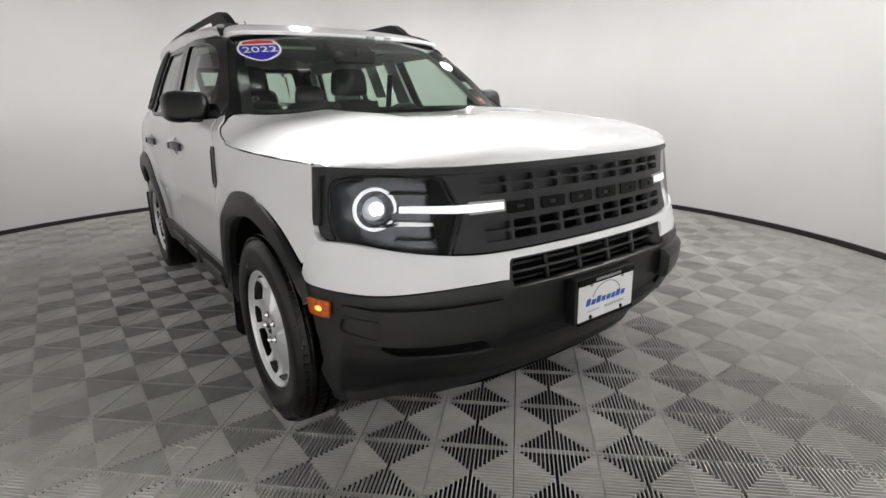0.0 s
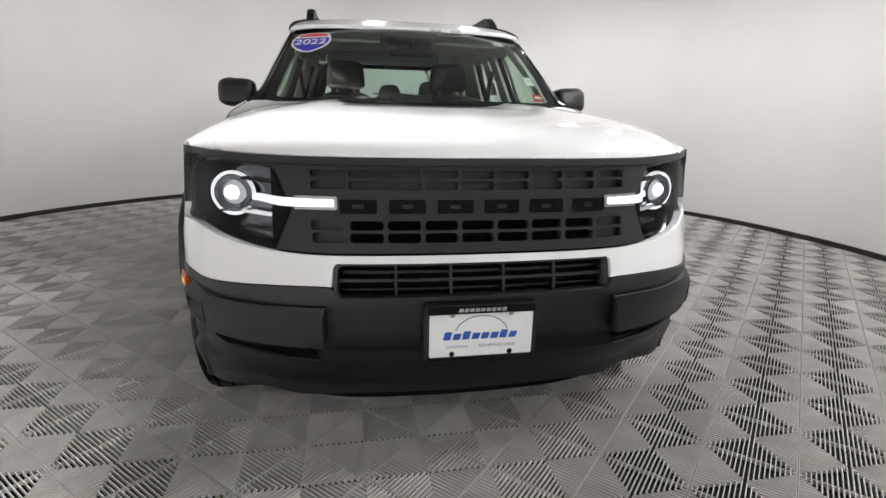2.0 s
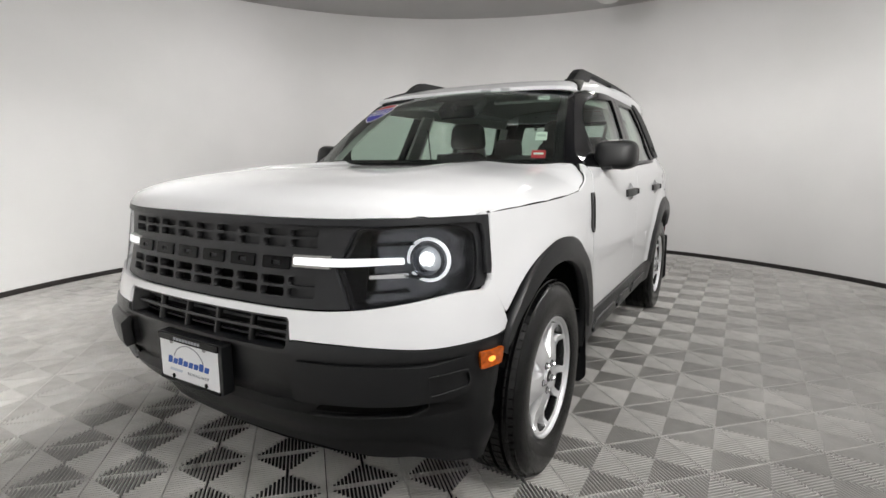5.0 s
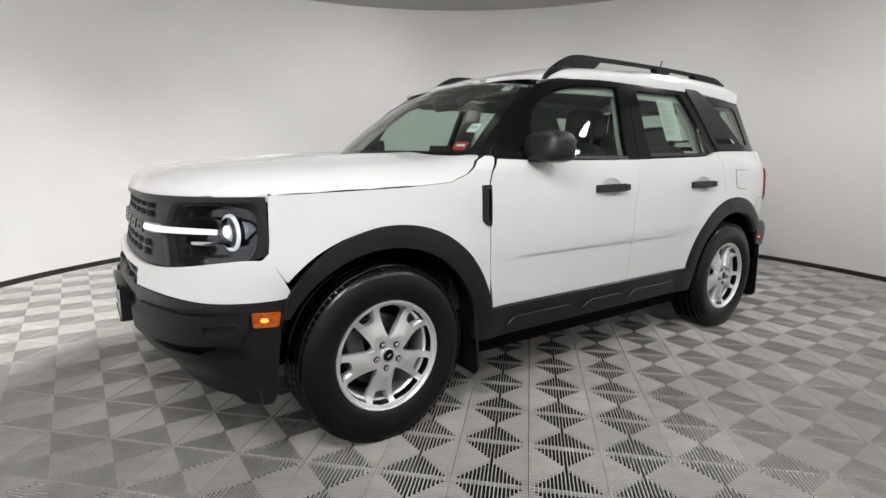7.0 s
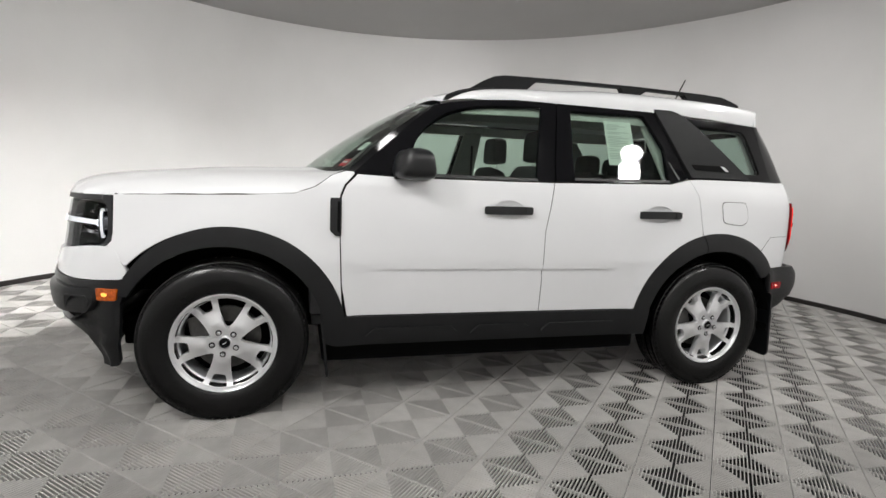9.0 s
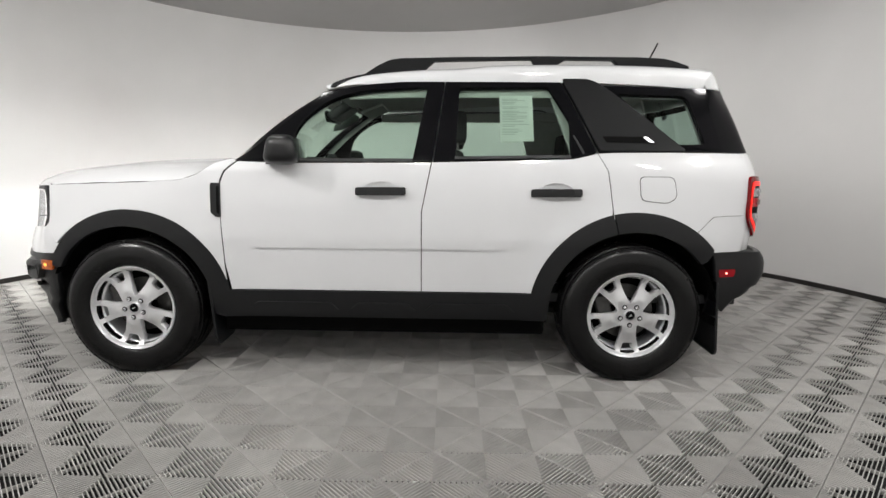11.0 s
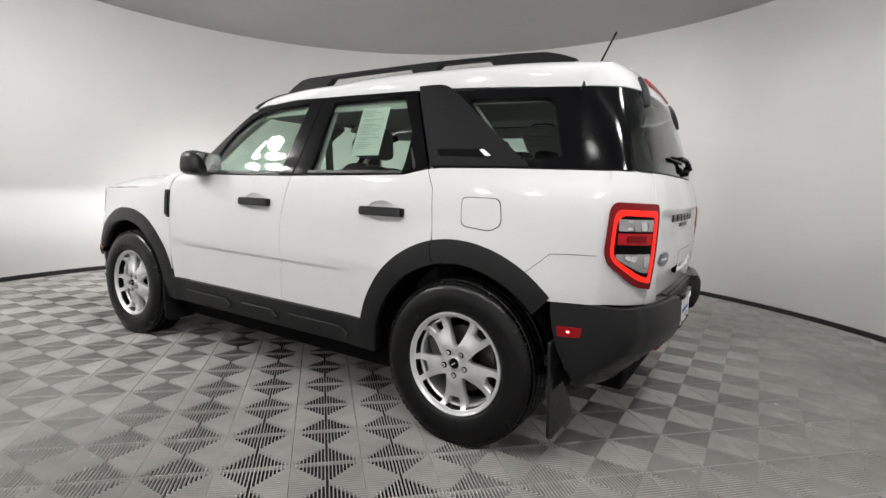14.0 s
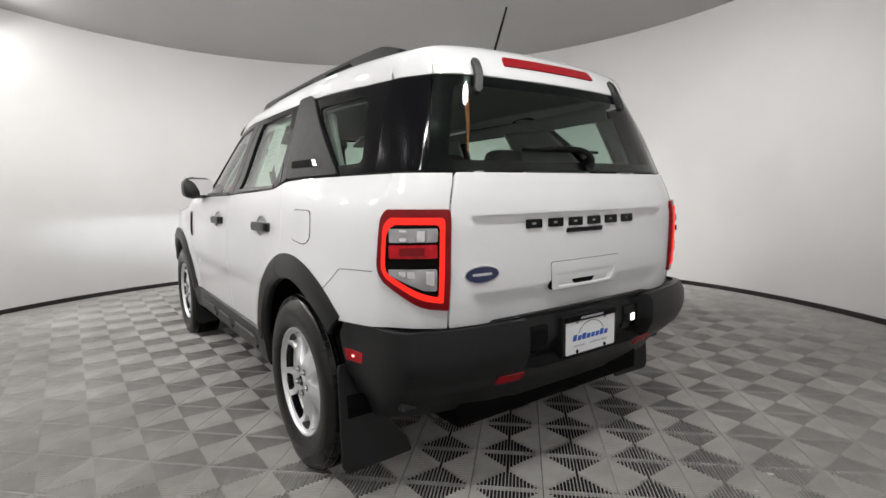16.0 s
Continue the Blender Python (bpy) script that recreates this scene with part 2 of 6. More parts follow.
def panel(name, outline, fn, mat, parent, holes=(), step=0.06, thick=0.012, lift=0.0, label="", middle=None, edge=None, lines=()):
    """A sheet with thickness over the outline (u, v), bent by fn onto its surface and raised by lift."""
    edge = edge or step * 0.6
    loops = [densify(list(outline), edge)] + [densify(list(h), edge) for h in holes]
    verts, edges = [], []
    for lp in loops:
        s = len(verts)
        verts += lp
        edges += [(s + i, s + (i + 1) % len(lp)) for i in range(len(lp))]
    for ln in lines:                       # lines that the mesh must follow
        s = len(verts)
        pts = [p for i, p in enumerate(densify(list(ln), edge)) if i <= sum(max(1, int(math.ceil(math.hypot(c[0] - d[0], c[1] - d[1]) / edge))) for c, d in zip(ln, ln[1:]))]
        verts += pts
        edges += [(s + i, s + i + 1) for i in range(len(pts) - 1)]
    us, vs = [p[0] for p in loops[0]], [p[1] for p in loops[0]]
    gu, gv = np.meshgrid(np.arange(min(us) + step * 0.37, max(us), step), np.arange(min(vs) + step * 0.41, max(vs), step))
    gu, gv = gu.ravel(), gv.ravel()
    if len(gu):
        keep = inside(gu, gv, loops[0])
        for h in loops[1:]:
            keep &= ~inside(gu, gv, h)
        gu, gv = gu[keep], gv[keep]
        if len(gu):
            rim = np.array(verts)
            far = np.array([np.min((rim[:, 0] - a) ** 2 + (rim[:, 1] - b) ** 2) for a, b in zip(gu, gv)]) > (step * 0.4) ** 2
            verts += list(zip(gu[far], gv[far]))
    v2, _, f2, *_ = delaunay_2d_cdt([Vector(p) for p in verts], edges, [], 0, 1e-6)
    cu = np.array([sum(v2[i].x for i in f) / 3 for f in f2])
    cv = np.array([sum(v2[i].y for i in f) / 3 for f in f2])
    keep = inside(cu, cv, loops[0])
    for h in loops[1:]:
        keep &= ~inside(cu, cv, h)
    faces = [f for f, k in zip(f2, keep) if k]
    e = 0.002
    pos, nor = [], []
    for p in v2:
        a = fn(p.x, p.y)
        n = (fn(p.x + e, p.y) - fn(p.x - e, p.y)).cross(fn(p.x, p.y + e) - fn(p.x, p.y - e))
        nor.append(n.normalized() if n.length > 1e-12 else Vector((0, 0, 1)))
        pos.append(a)
    mid = middle if middle is not None else MIDDLE
    used = {i for f in faces for i in f}
    score = sum(nor[i].dot(pos[i] - mid) for i in used)
    if score < 0:
        nor = [-n for n in nor]
    pos = [p + n * (lift(q.x, q.y) if callable(lift) else lift) for p, n, q in zip(pos, nor, v2)]
    out_faces, normals = [], []
    count = {}
    for f in faces:
        a, b, c = f
        if (pos[b] - pos[a]).cross(pos[c] - pos[a]).dot(nor[a] + nor[b] + nor[c]) < 0:
            f = [a, c, b]
        out_faces.append(tuple(f))
        normals += [nor[i] for i in f]
        for i, j in zip(f, list(f[1:]) + [f[0]]):
            count[(i, j)] = 1
    allv = list(pos)
    if thick:
        for (i, j) in list(count):
            if (j, i) not in count:
                s = len(allv)
                allv += [pos[j], pos[i], pos[i] - nor[i] * thick, pos[j] - nor[j] * thick]
                out_faces.append((s, s + 1, s + 2, s + 3))
                fnm = (allv[s + 1] - allv[s]).cross(allv[s + 3] - allv[s])
                fnm = fnm.normalized() if fnm.length > 1e-14 else nor[i]
                normals += [(fnm * 0.8 + nor[j] * 0.6).normalized(), (fnm * 0.8 + nor[i] * 0.6).normalized(), fnm, fnm]
    # leave out unused points
    remap, vv = {}, []
    for f in out_faces:
        for i in f:
            if i not in remap:
                remap[i] = len(vv)
                vv.append(allv[i])
    return mesh_object(name, vv, [tuple(remap[i] for i in f) for f in out_faces], mat, parent, label, normals=normals)


def prism(name, outline, axis, lo, hi, mat, parent, bevel=0.004, label="", at=None):
    """An outline pushed along an axis: 'y' takes (x, z), 'x' takes (y, z), 'z' takes (x, y)."""
    bm = bmesh.new()

    def place(p, w):
        return {"y": (p[0], w, p[1]), "x": (w, p[0], p[1]), "z": (p[0], p[1], w)}[axis]
    vs = [bm.verts.new(place(p, lo)) for p in outline]
    f = bm.faces.new(vs)
    ex = bmesh.ops.extrude_face_region(bm, geom=[f])
    mv = Vector(place((0, 0), hi - lo))
    bmesh.ops.translate(bm, verts=[v for v in ex["geom"] if isinstance(v, bmesh.types.BMVert)], vec=mv)
    bmesh.ops.recalc_face_normals(bm, faces=bm.faces)
    if bevel:
        es = [e for e in bm.edges if len(e.link_faces) == 2 and e.calc_face_angle(0) > 0.5]
        bmesh.ops.bevel(bm, geom=es, offset=bevel, segments=2, affect="EDGES", profile=0.6)
    if at is not None:
        bmesh.ops.transform(bm, matrix=at, verts=bm.verts)
    return part(name, bm, mat, parent, label)


def box(name, size, at, mat, parent, bevel=0.006, label="", segments=2):
    bm = bmesh.new()
    bmesh.ops.create_cube(bm, size=1)
    bmesh.ops.scale(bm, vec=size, verts=bm.verts)
    if bevel:
        bmesh.ops.bevel(bm, geom=bm.edges[:], offset=bevel, segments=segments, affect="EDGES", profile=0.6)
    bmesh.ops.transform(bm, matrix=at if isinstance(at, Matrix) else Matrix.Translation(at), verts=bm.verts)
    return part(name, bm, mat, parent, label, smooth=segments > 2)


def tube(name, pts, radius, mat, parent, n=8, label="", flat=1.0):
    """A rod of round section through the points."""
    verts, faces = [], []
    k = len(pts)
    for i, p in enumerate(pts):
        d = (Vector(pts[min(i + 1, k - 1)]) - Vector(pts[max(i - 1, 0)])).normalized()
        u = d.orthogonal().normalized() if abs(d.z) > 0.95 else d.cross(Vector((0, 0, 1))).normalized()
        w = d.cross(u)
        r = radius[i] if isinstance(radius, (list, tuple)) else radius
        for j in range(n):
            a = 2 * math.pi * j / n
            verts.append(Vector(p) + u * math.cos(a) * r + w * math.sin(a) * r * flat)
    for i in range(k - 1):
        for j in range(n):
            faces.append((i * n + j, i * n + (j + 1) % n, (i + 1) * n + (j + 1) % n, (i + 1) * n + j))
    faces += [tuple(range(n - 1, -1, -1)), tuple(range((k - 1) * n, k * n))]
    return mesh_object(name, verts, faces, mat, parent, label, smooth=True)


def lathe(name, profile, mat, parent, n=64, label="", at=None):
    """A closed profile of (radius, y) turned round the y axis."""
    verts, faces = [], []
    k = len(profile)
    for i in range(n):
        a = 2 * math.pi * i / n
        verts += [(r * math.cos(a), y, r * math.sin(a)) for r, y in profile]
    for i in range(n):
        for j in range(k - 1):
            a, b = i * k + j, ((i + 1) % n) * k + j
            faces.append((a, a + 1, b + 1, b))
    bm = bmesh.new()
    me = bpy.data.meshes.new("t")
    me.from_pydata(verts, [], faces)
    bm.from_mesh(me)
    bpy.data.meshes.remove(me)
    bmesh.ops.remove_doubles(bm, verts=bm.verts, dist=1e-5)
    bmesh.ops.recalc_face_normals(bm, faces=bm.faces)
    if at is not None:
        bmesh.ops.transform(bm, matrix=at, verts=bm.verts)
    for e in bm.edges:
        e.smooth = len(e.link_faces) < 2 or e.calc_face_angle(0) < 0.7
    return part(name, bm, mat, parent, label, smooth=True)


def words(name, text, size, mat, parent, at, depth=0.0006, label="", shear=0.0):
    """Lettering in the built-in font, turned into a mesh."""
    cu = bpy.data.curves.new(name, "FONT")
    cu.body, cu.size, cu.align_x, cu.align_y, cu.extrude, cu.shear = text, size, "CENTER", "CENTER", depth, shear
    tmp = bpy.data.objects.new("t", cu)
    scene.collection.objects.link(tmp)
    me = bpy.data.meshes.new_from_object(tmp.evaluated_get(bpy.context.evaluated_depsgraph_get()))
    bpy.data.objects.remove(tmp)
    me.name = name
    me.transform(at)
    me.materials.clear()
    me.materials.append(mat)
    ob = new(name, me)
    ob.parent = parent
    return tagged(ob, label) if label else ob


# ---------------------------------------------------------------- room
def build_room():
    seg = 128
    ring = [(math.cos(2 * math.pi * i / seg), math.sin(2 * math.pi * i / seg)) for i in range(seg)]

    def band(name, r0, r1, z0, z1, mat, label, category):
        verts = []
        for c, s in ring:
            for r, z in ((r0, z0), (r0, z1), (r1, z1), (r1, z0)):
                x, y = CX + r * c, CY + r * s
                verts.append((x, y, z(x) if callable(z) else z))
        faces = []
        for i in range(seg):
            a, b = 4 * i, 4 * ((i + 1) % seg)
            faces += [(a + k, a + (k + 1) % 4, b + (k + 1) % 4, b + k) for k in range(4)]
        me = bpy.data.meshes.new(name)
        me.from_pydata(verts, [], faces)
        bm = bmesh.new()
        bm.from_mesh(me)
        bmesh.ops.recalc_face_normals(bm, faces=bm.faces)
        for e in bm.edges:
            e.smooth = e.calc_face_angle(0) < 0.6
        bm.to_mesh(me)
        bm.free()
        me.materials.append(mat)
        me.polygons.foreach_set("use_smooth", [True] * len(me.polygons))
        return tagged(new(name, me), label, category, kind="structure")
    band("wall_round", RW, RW + 0.34, -0.04, lambda x: top_z(x) + 0.05, WALL, "matte white seamless curved studio wall, lit from above", "wall")
    band("baseboard", RW - 0.025, RW - 0.001, 0.0, 0.045, TRIM_BASE, "thin dark trim round the foot of the curved wall", "baseboard")
    verts = [(CX + (RW + 0.3) * c, CY + (RW + 0.3) * s) for c, s in ring]
    bm = bmesh.new()
    lo = [bm.verts.new((x, y, top_z(x))) for x, y in verts]
    hi = [bm.verts.new((x, y, top_z(x) + 0.1)) for x, y in verts]
    bm.faces.new(lo[::-1])
    bm.faces.new(hi)
    for i in range(seg):
        bm.faces.new((lo[i], lo[(i + 1) % seg], hi[(i + 1) % seg], hi[i]))
    me = bpy.data.meshes.new("ceiling")
    bm.to_mesh(me)
    bm.free()
    me.materials.append(CEILING)
    tagged(new("ceiling", me), "flat plain grey studio ceiling above the curved wall", "ceiling", kind="structure")


def top_z(x):
    return 3.13 - 0.028 * x


build_room()

# bodies for the added, unseen ceiling lamps, out of the way above the car
for place, aim in LAMP_SPOTS:
    light = lathe("ceiling_light", [(0.0, 0.0), (0.185, 0.0), (0.19, 0.01), (0.19, 0.04), (0.05, 0.07), (0.05, 0.10), (0.0, 0.10)], TRIM_LIGHT, None,
                  n=32, at=look(place + (place - aim).normalized() * 0.003, aim) @ pose(0, 0, 0, 90))
    tagged(light, "round flat white ceiling light, added out of view", "ceiling light", "ceiling lights")

# ---------------------------------------------------------------- car surfaces: front to +x, left side to +y
PROF = spline([0.26, 0.36, 0.46, 0.60, 0.69, 0.75, 0.88, 1.00, 1.08, 1.15, 1.20, 1.24, 1.37, 1.52, 1.60, 1.70],
              [0.862, 0.888, 0.902, 0.912, 0.918, 0.924, 0.922, 0.916, 0.905, 0.887, 0.866, 0.846, 0.797, 0.738, 0.700, 0.650])


def pillar_x(z):
    return 0.76 - (z - 1.16) / 0.38 * 0.43


def side_y(x, z):
    y = PROF(z)
    lower = 1 - smooth01(1.1, 1.22, z)
    if x > 1.2:
        y -= (0.042 + 0.023 * smooth01(0.55, 1.0, z)) * min(1.2, (x - 1.2) / 0.58) ** 2
    if x < -1.4:
        y -= lower * 0.062 * min(1.5, (-x - 1.4) / 0.48) ** 2
    if x < -1.1:
        y -= (1 - lower) * 0.085 * min(1.3, (-x - 1.1) / 0.75) ** 2
    if x > -0.4:
        t = (x - (pillar_x(z) - 0.55)) / 0.55
        if t > 0:
            y -= (1 - lower) * 0.075 * min(1.15, t) ** 2
    for hx in (1.335, -1.335):           # swelling round the wheel arches
        r = math.hypot(x - hx, z - 0.36)
        y += 0.014 * (1 - smooth01(0.50, 0.66, r))
    return y


def side(sg):
    return lambda x, z: Vector((x, sg * side_y(x, z), z))


FS = [0, 0.2, 0.4, 0.6, 0.8, 1.0]
FY = [0, 0.2, 0.4, 0.58, 0.72, 0.81]


def s_of_y(y):
    a = abs(y)
    i = max(0, min(4, sum(1 for k in FY if k <= a) - 1))
    return math.copysign(lerp(FS[i], FS[i + 1], (a - FY[i]) / (FY[i + 1] - FY[i])), y)


def corner(x0, deltas, ys, edge_x, sign, side_fn):
    """A surface wrapped round an end of the car: s runs from the middle of the end to the side, z up."""
    def at(s, z):
        a, sg = abs(s), (1 if s >= 0 else -1)
        if a >= 1.2:
            x = edge_x - sign * (a - 1.2)
            return Vector((x, sg * side_fn(x, z), z))
        ex, nx = edge_x, edge_x - sign * 0.2
        base = x0(z)
        px = [base + sign * d for d in deltas] + [ex, nx]
        py = [p if not callable(p) else p(z) for p in ys] + [side_fn(ex, z), side_fn(nx, z)]
        i = min(5, int(a / 0.2))
        t = a / 0.2 - i

        def cat(v):
            p0 = v[i - 1] if i > 0 else (v[1] if v is px else -v[1])
            p1, p2, p3 = v[i], v[i + 1], v[i + 2]
            return 0.5 * (2 * p1 + (p2 - p0) * t + (2 * p0 - 5 * p1 + 4 * p2 - p3) * t * t + (3 * p1 - p0 - 3 * p2 + p3) * t ** 3)
        return Vector((cat(px), sg * cat(py), z))
    return at


FRONT_X = spline([0.25, 0.33, 0.42, 0.52, 0.62, 0.70, 0.80, 0.90, 1.00, 1.04],
                 [2.04, 2.07, 2.105, 2.130, 2.135, 2.120, 2.100, 2.085, 2.070, 2.060])
front = corner(FRONT_X, [0, -0.005, -0.025, -0.08, -0.155, -0.240], FY, 1.78, 1, side_y)
REAR_X = spline([0.62, 0.70, 0.80, 0.90, 1.03, 1.10, 1.18, 1.23], [-2.075, -2.09, -2.103, -2.11, -2.112, -2.105, -2.085, -2.065])
def half_rear(k):
    return lambda z: k * (0.5 * side_y(-1.88, z) + 0.429)


rear = corner(REAR_X, [0, -0.003, -0.010, -0.027, -0.070, -0.145], [0] + [half_rear(k) for k in (0.233, 0.466, 0.676, 0.833, 0.935)], -1.88, -1, side_y)
REAR_BX = spline([0.30, 0.36, 0.44, 0.52, 0.60, 0.72], [-1.99, -2.03, -2.095, -2.145, -2.172, -2.168])
rear_low = corner(REAR_BX, [0, -0.003, -0.010, -0.035, -0.080, -0.145], [0, 0.2, 0.4, 0.6, 0.75, 0.845], -1.82, -1,
                  lambda x, z: side_y(x, z) + 0.012)
REAR_UX = spline([1.20, 1.40, 1.58, 1.64, 1.70], [-2.075, -2.018, -1.952, -1.93, -1.89])


def half_up(k):
    return lambda z: k * side_y(-1.86, z)


rear_up = corner(REAR_UX, [0, -0.004, -0.015, -0.035, -0.075, -0.125], [0] + [half_up(k) for k in (0.27, 0.53, 0.73, 0.865, 0.95)], -1.75, -1, side_y)


def fx(x):
    return 1.2 + (1.78 - x)


def rx(x):
    return 1.2 + (x + 1.88)


def screen(f, v):
    """The windscreen: f across from -1 to 1, v from its foot to its top."""
    b = Vector((1.0 - 0.22 * f * f, 0.765 * f, 1.165))
    t = Vector((0.36 - 0.06 * f * f, 0.625 * f, 1.582 - 0.03 * f * f))
    p = b.lerp(t, v)
    k = 0.025 * 4 * v * (1 - v)
    return p + Vector((k * 0.55, 0, k * 0.83))


CANT_Z = spline([-1.95, -1.7, -1.0, -0.2, 0.15, 0.30, 0.42], [1.56, 1.565, 1.585, 1.585, 1.567, 1.540, 1.515])
ROOF_Z = spline([-1.92, -1.85, -1.7, -1.4, -1.0, -0.62, -0.42, -0.2, 0.1, 0.3, 0.42],
                [1.690, 1.712, 1.726, 1.733, 1.733, 1.724, 1.700, 1.688, 1.660, 1.610, 1.572])


def roof_at(x, q):
    """q runs across from -1 to 1."""
    a = abs(q) * math.pi / 2
    zc = CANT_Z(x)
    yc = side_y(x, zc) + 0.002
    y = yc * math.sin(a) ** 0.86 if a > 0 else 0
    z = zc + (ROOF_Z(x) - zc) * max(0, math.cos(a)) ** 0.47
    return Vector((x, math.copysign(y, q), z))


def roof_height(x, y):
    zc = CANT_Z(x)
    yc = side_y(x, zc)
    a = math.asin(min(1, abs(y) / yc) ** (1 / 0.86))
    return zc + (ROOF_Z(x) - zc) * max(0, math.cos(a)) ** 0.47


HOOD_W = spline([0.0, 0.012, 0.05, 0.13, 0.30, 0.60, 1.06], [0.998, 1.036, 1.068, 1.098, 1.124, 1.147, 1.165])
HOOD_E = spline([0.84, 0.94, 1.03, 1.25, 1.46, 1.76, 1.9], [1.148, 1.083, 1.055, 1.040, 1.032, 1.020, 1.012])


def nose_x(y):
    a = min(0.90, abs(y))
    return front(s_of_y(a) if a < 0.81 else 1.0 + (a - 0.81) * 2.0, 1.01).x + 0.006 - 0.012 * smooth01(0.76, 0.86, a)


def hood_at(x, y):
    w = max(0.0, nose_x(y) - x)
    z = HOOD_W(w)
    ye = side_y(x, HOOD_E(x)) - 0.004
    r = min(1.0, abs(y) / ye)
    ze = min(HOOD_E(x), z)
    z += smooth01(0.60, 0.97, r) * max(0.0, 1.014 - z)
    z -= (z - ze) * (0.25 * r ** 3 + 0.75 * r ** 7)
    ridge = math.exp(-((abs(y) - 0.42 - 0.10 * (1 - w)) / 0.10) ** 2) * 0.012 * smooth01(0.25, 0.8, w)
    dish = -0.013 * (1 - smooth01(0.335, 0.375, abs(y) - 0.08 * (w - 0.6))) * smooth01(0.50, 0.58, w)
    return Vector((x, y, z + ridge + dish))


def arc(hx, r, a0, a1, n=24, hz=0.36):
    return [(hx + r * math.cos(radians(lerp(a0, a1, i / n))), hz + r * math.sin(radians(lerp(a0, a1, i / n)))) for i in range(n + 1)]


car = new("car")
tagged(car, "white compact SUV with black lower cladding, lights on", "car")


def hatch_q(x, y):
    yc = side_y(x, CANT_Z(x)) + 0.002
    return math.asin(min(1.0, abs(y) / yc) ** (1 / 0.86)) * 2 / math.pi


def roll_over(top, foot, v):
    """A rounded edge from the roof (v = 0) down to the head of the rear glass (v = 1)."""
    mid = Vector((top.x * 0.3 + foot.x * 0.7, top.y * 0.3 + foot.y * 0.7, top.z * 0.75 + foot.z * 0.25))
    return top * (1 - v) ** 2 + mid * 2 * v * (1 - v) + foot * v * v


HATCH_X, HATCH_S, GLASS_TOP = -1.82, 0.865, 1.575


def hatch(s, z):
    """The rear glass and the roof edge above it in one: z past the glass runs on over the edge."""
    if z <= GLASS_TOP:
        return rear_up(s, z)
    foot = rear_up(s, GLASS_TOP)
    q = hatch_q(HATCH_X, foot.y * 0.955)
    return roll_over(roof_at(HATCH_X, math.copysign(q, s)), foot, 1 - (z - GLASS_TOP) / 0.14)


Q_EDGE = hatch_q(HATCH_X, rear_up(HATCH_S + 0.004, GLASS_TOP).y * 0.955)


def roof_corner(sg):
    """The roof's rear corner outside the tailgate: k from its seam round to the side, v from the roof down."""
    def at(k, v):
        top = roof_at(lerp(HATCH_X, -1.735, k), sg * lerp(Q_EDGE, 1.0, max(0.0, k) ** 0.8))
        return roll_over(top, rear_up(sg * lerp(HATCH_S + 0.004, 1.216, k), lerp(GLASS_TOP, 1.566, k)), v)
    return at


# ---------------------------------------------------------------- body panels
def build_body():
    # bonnet
    edge = [(nose_x(y) - 0.002, y) for y in np.linspace(-0.815, 0.815, 43)]
    lside = [(x, side_y(x, HOOD_E(x)) - 0.006) for x in (1.755, 1.6, 1.4, 1.2, 1.03, 0.945, 0.885)]
    back = [(1.015 - 0.22 * f * f, 0.775 * f) for f in np.linspace(1, -1, 21)]
    outline = edge + lside + back + [(x, -y) for x, y in lside[::-1]]
    panel("hood", [(float(a), float(b)) for a, b in outline], hood_at, PAINT, car, step=0.034, thick=0.03, label="white painted hood with two soft ridges")
    # roof, with a step up towards the back
    outline = [(0.368 - 0.062 * abs(q) ** 1.8, q) for q in np.linspace(-0.86, 0.86, 21)]
    outline += [(0.315, 0.92), (0.305, 0.99)] + [(x, 1.0) for x in (0.1, -0.3, -0.7, -1.1, -1.5)]
    kk = np.linspace(1, 0, 9)
    rim = [(lerp(HATCH_X, -1.735, k), lerp(Q_EDGE, 1.0, k ** 0.8)) for k in kk]
    outline += rim + [(HATCH_X, q) for q in np.linspace(Q_EDGE, -Q_EDGE, 19)[1:-1]] + [(x, -q) for x, q in rim[::-1]]
    outline += [(x, -1.0) for x in (-1.5, -1.1, -0.7, -0.3, 0.1)] + [(0.305, -0.99), (0.315, -0.92)]
    roof = panel("roof", [(float(a), float(b)) for a, b in outline], roof_at, PAINT, car, step=0.06, thick=0.02, label="white roof, stepped up behind the front seats")
    # tailgate: upper white band, glass, lower white leaf
    gate = panel("tailgate", rounded([(-0.68, 0.69, 0.015), (0.68, 0.69, 0.015), (0.685, 1.10, 0.02), (0.665, 1.218, 0.012), (-0.665, 1.218, 0.012), (-0.685, 1.10, 0.02)]),
                 rear, PAINT, car, lift=gate_relief, lines=[[(-0.62, z), (0.62, z)] for z in (1.066, 1.074, 1.082)] + [[(-0.56, z), (0.56, z)] for z in (0.788, 0.802, 0.817)], step=0.02, thick=0.02, label="white tailgate with a pressed recess")
    panel("tailgate_top", [(-HATCH_S, 1.576), (HATCH_S, 1.576), (HATCH_S, 1.713), (-HATCH_S, 1.713)], hatch, PAINT, gate, thick=0.02, step=0.03)
    for sg in (1, -1):
        panel("roof_corner", [(0, 0), (0.95, 0), (0.95, 1), (0, 1)], roof_corner(sg), PAINT, roof, step=0.06, thick=0.004)
    return gate


def gate_relief(s, z):
    w = 1 - smooth01(0.53, 0.63, abs(s))
    d = -0.028 * w * smooth01(0.915, 0.985, z) * (1 - smooth01(1.068, 1.080, z))
    lean = 0.46 + (z - 0.70) * 0.9
    d -= 0.024 * (1 - smooth01(lean, lean + 0.05, abs(s))) * (1 - smooth01(0.790, 0.815, z))
    return d


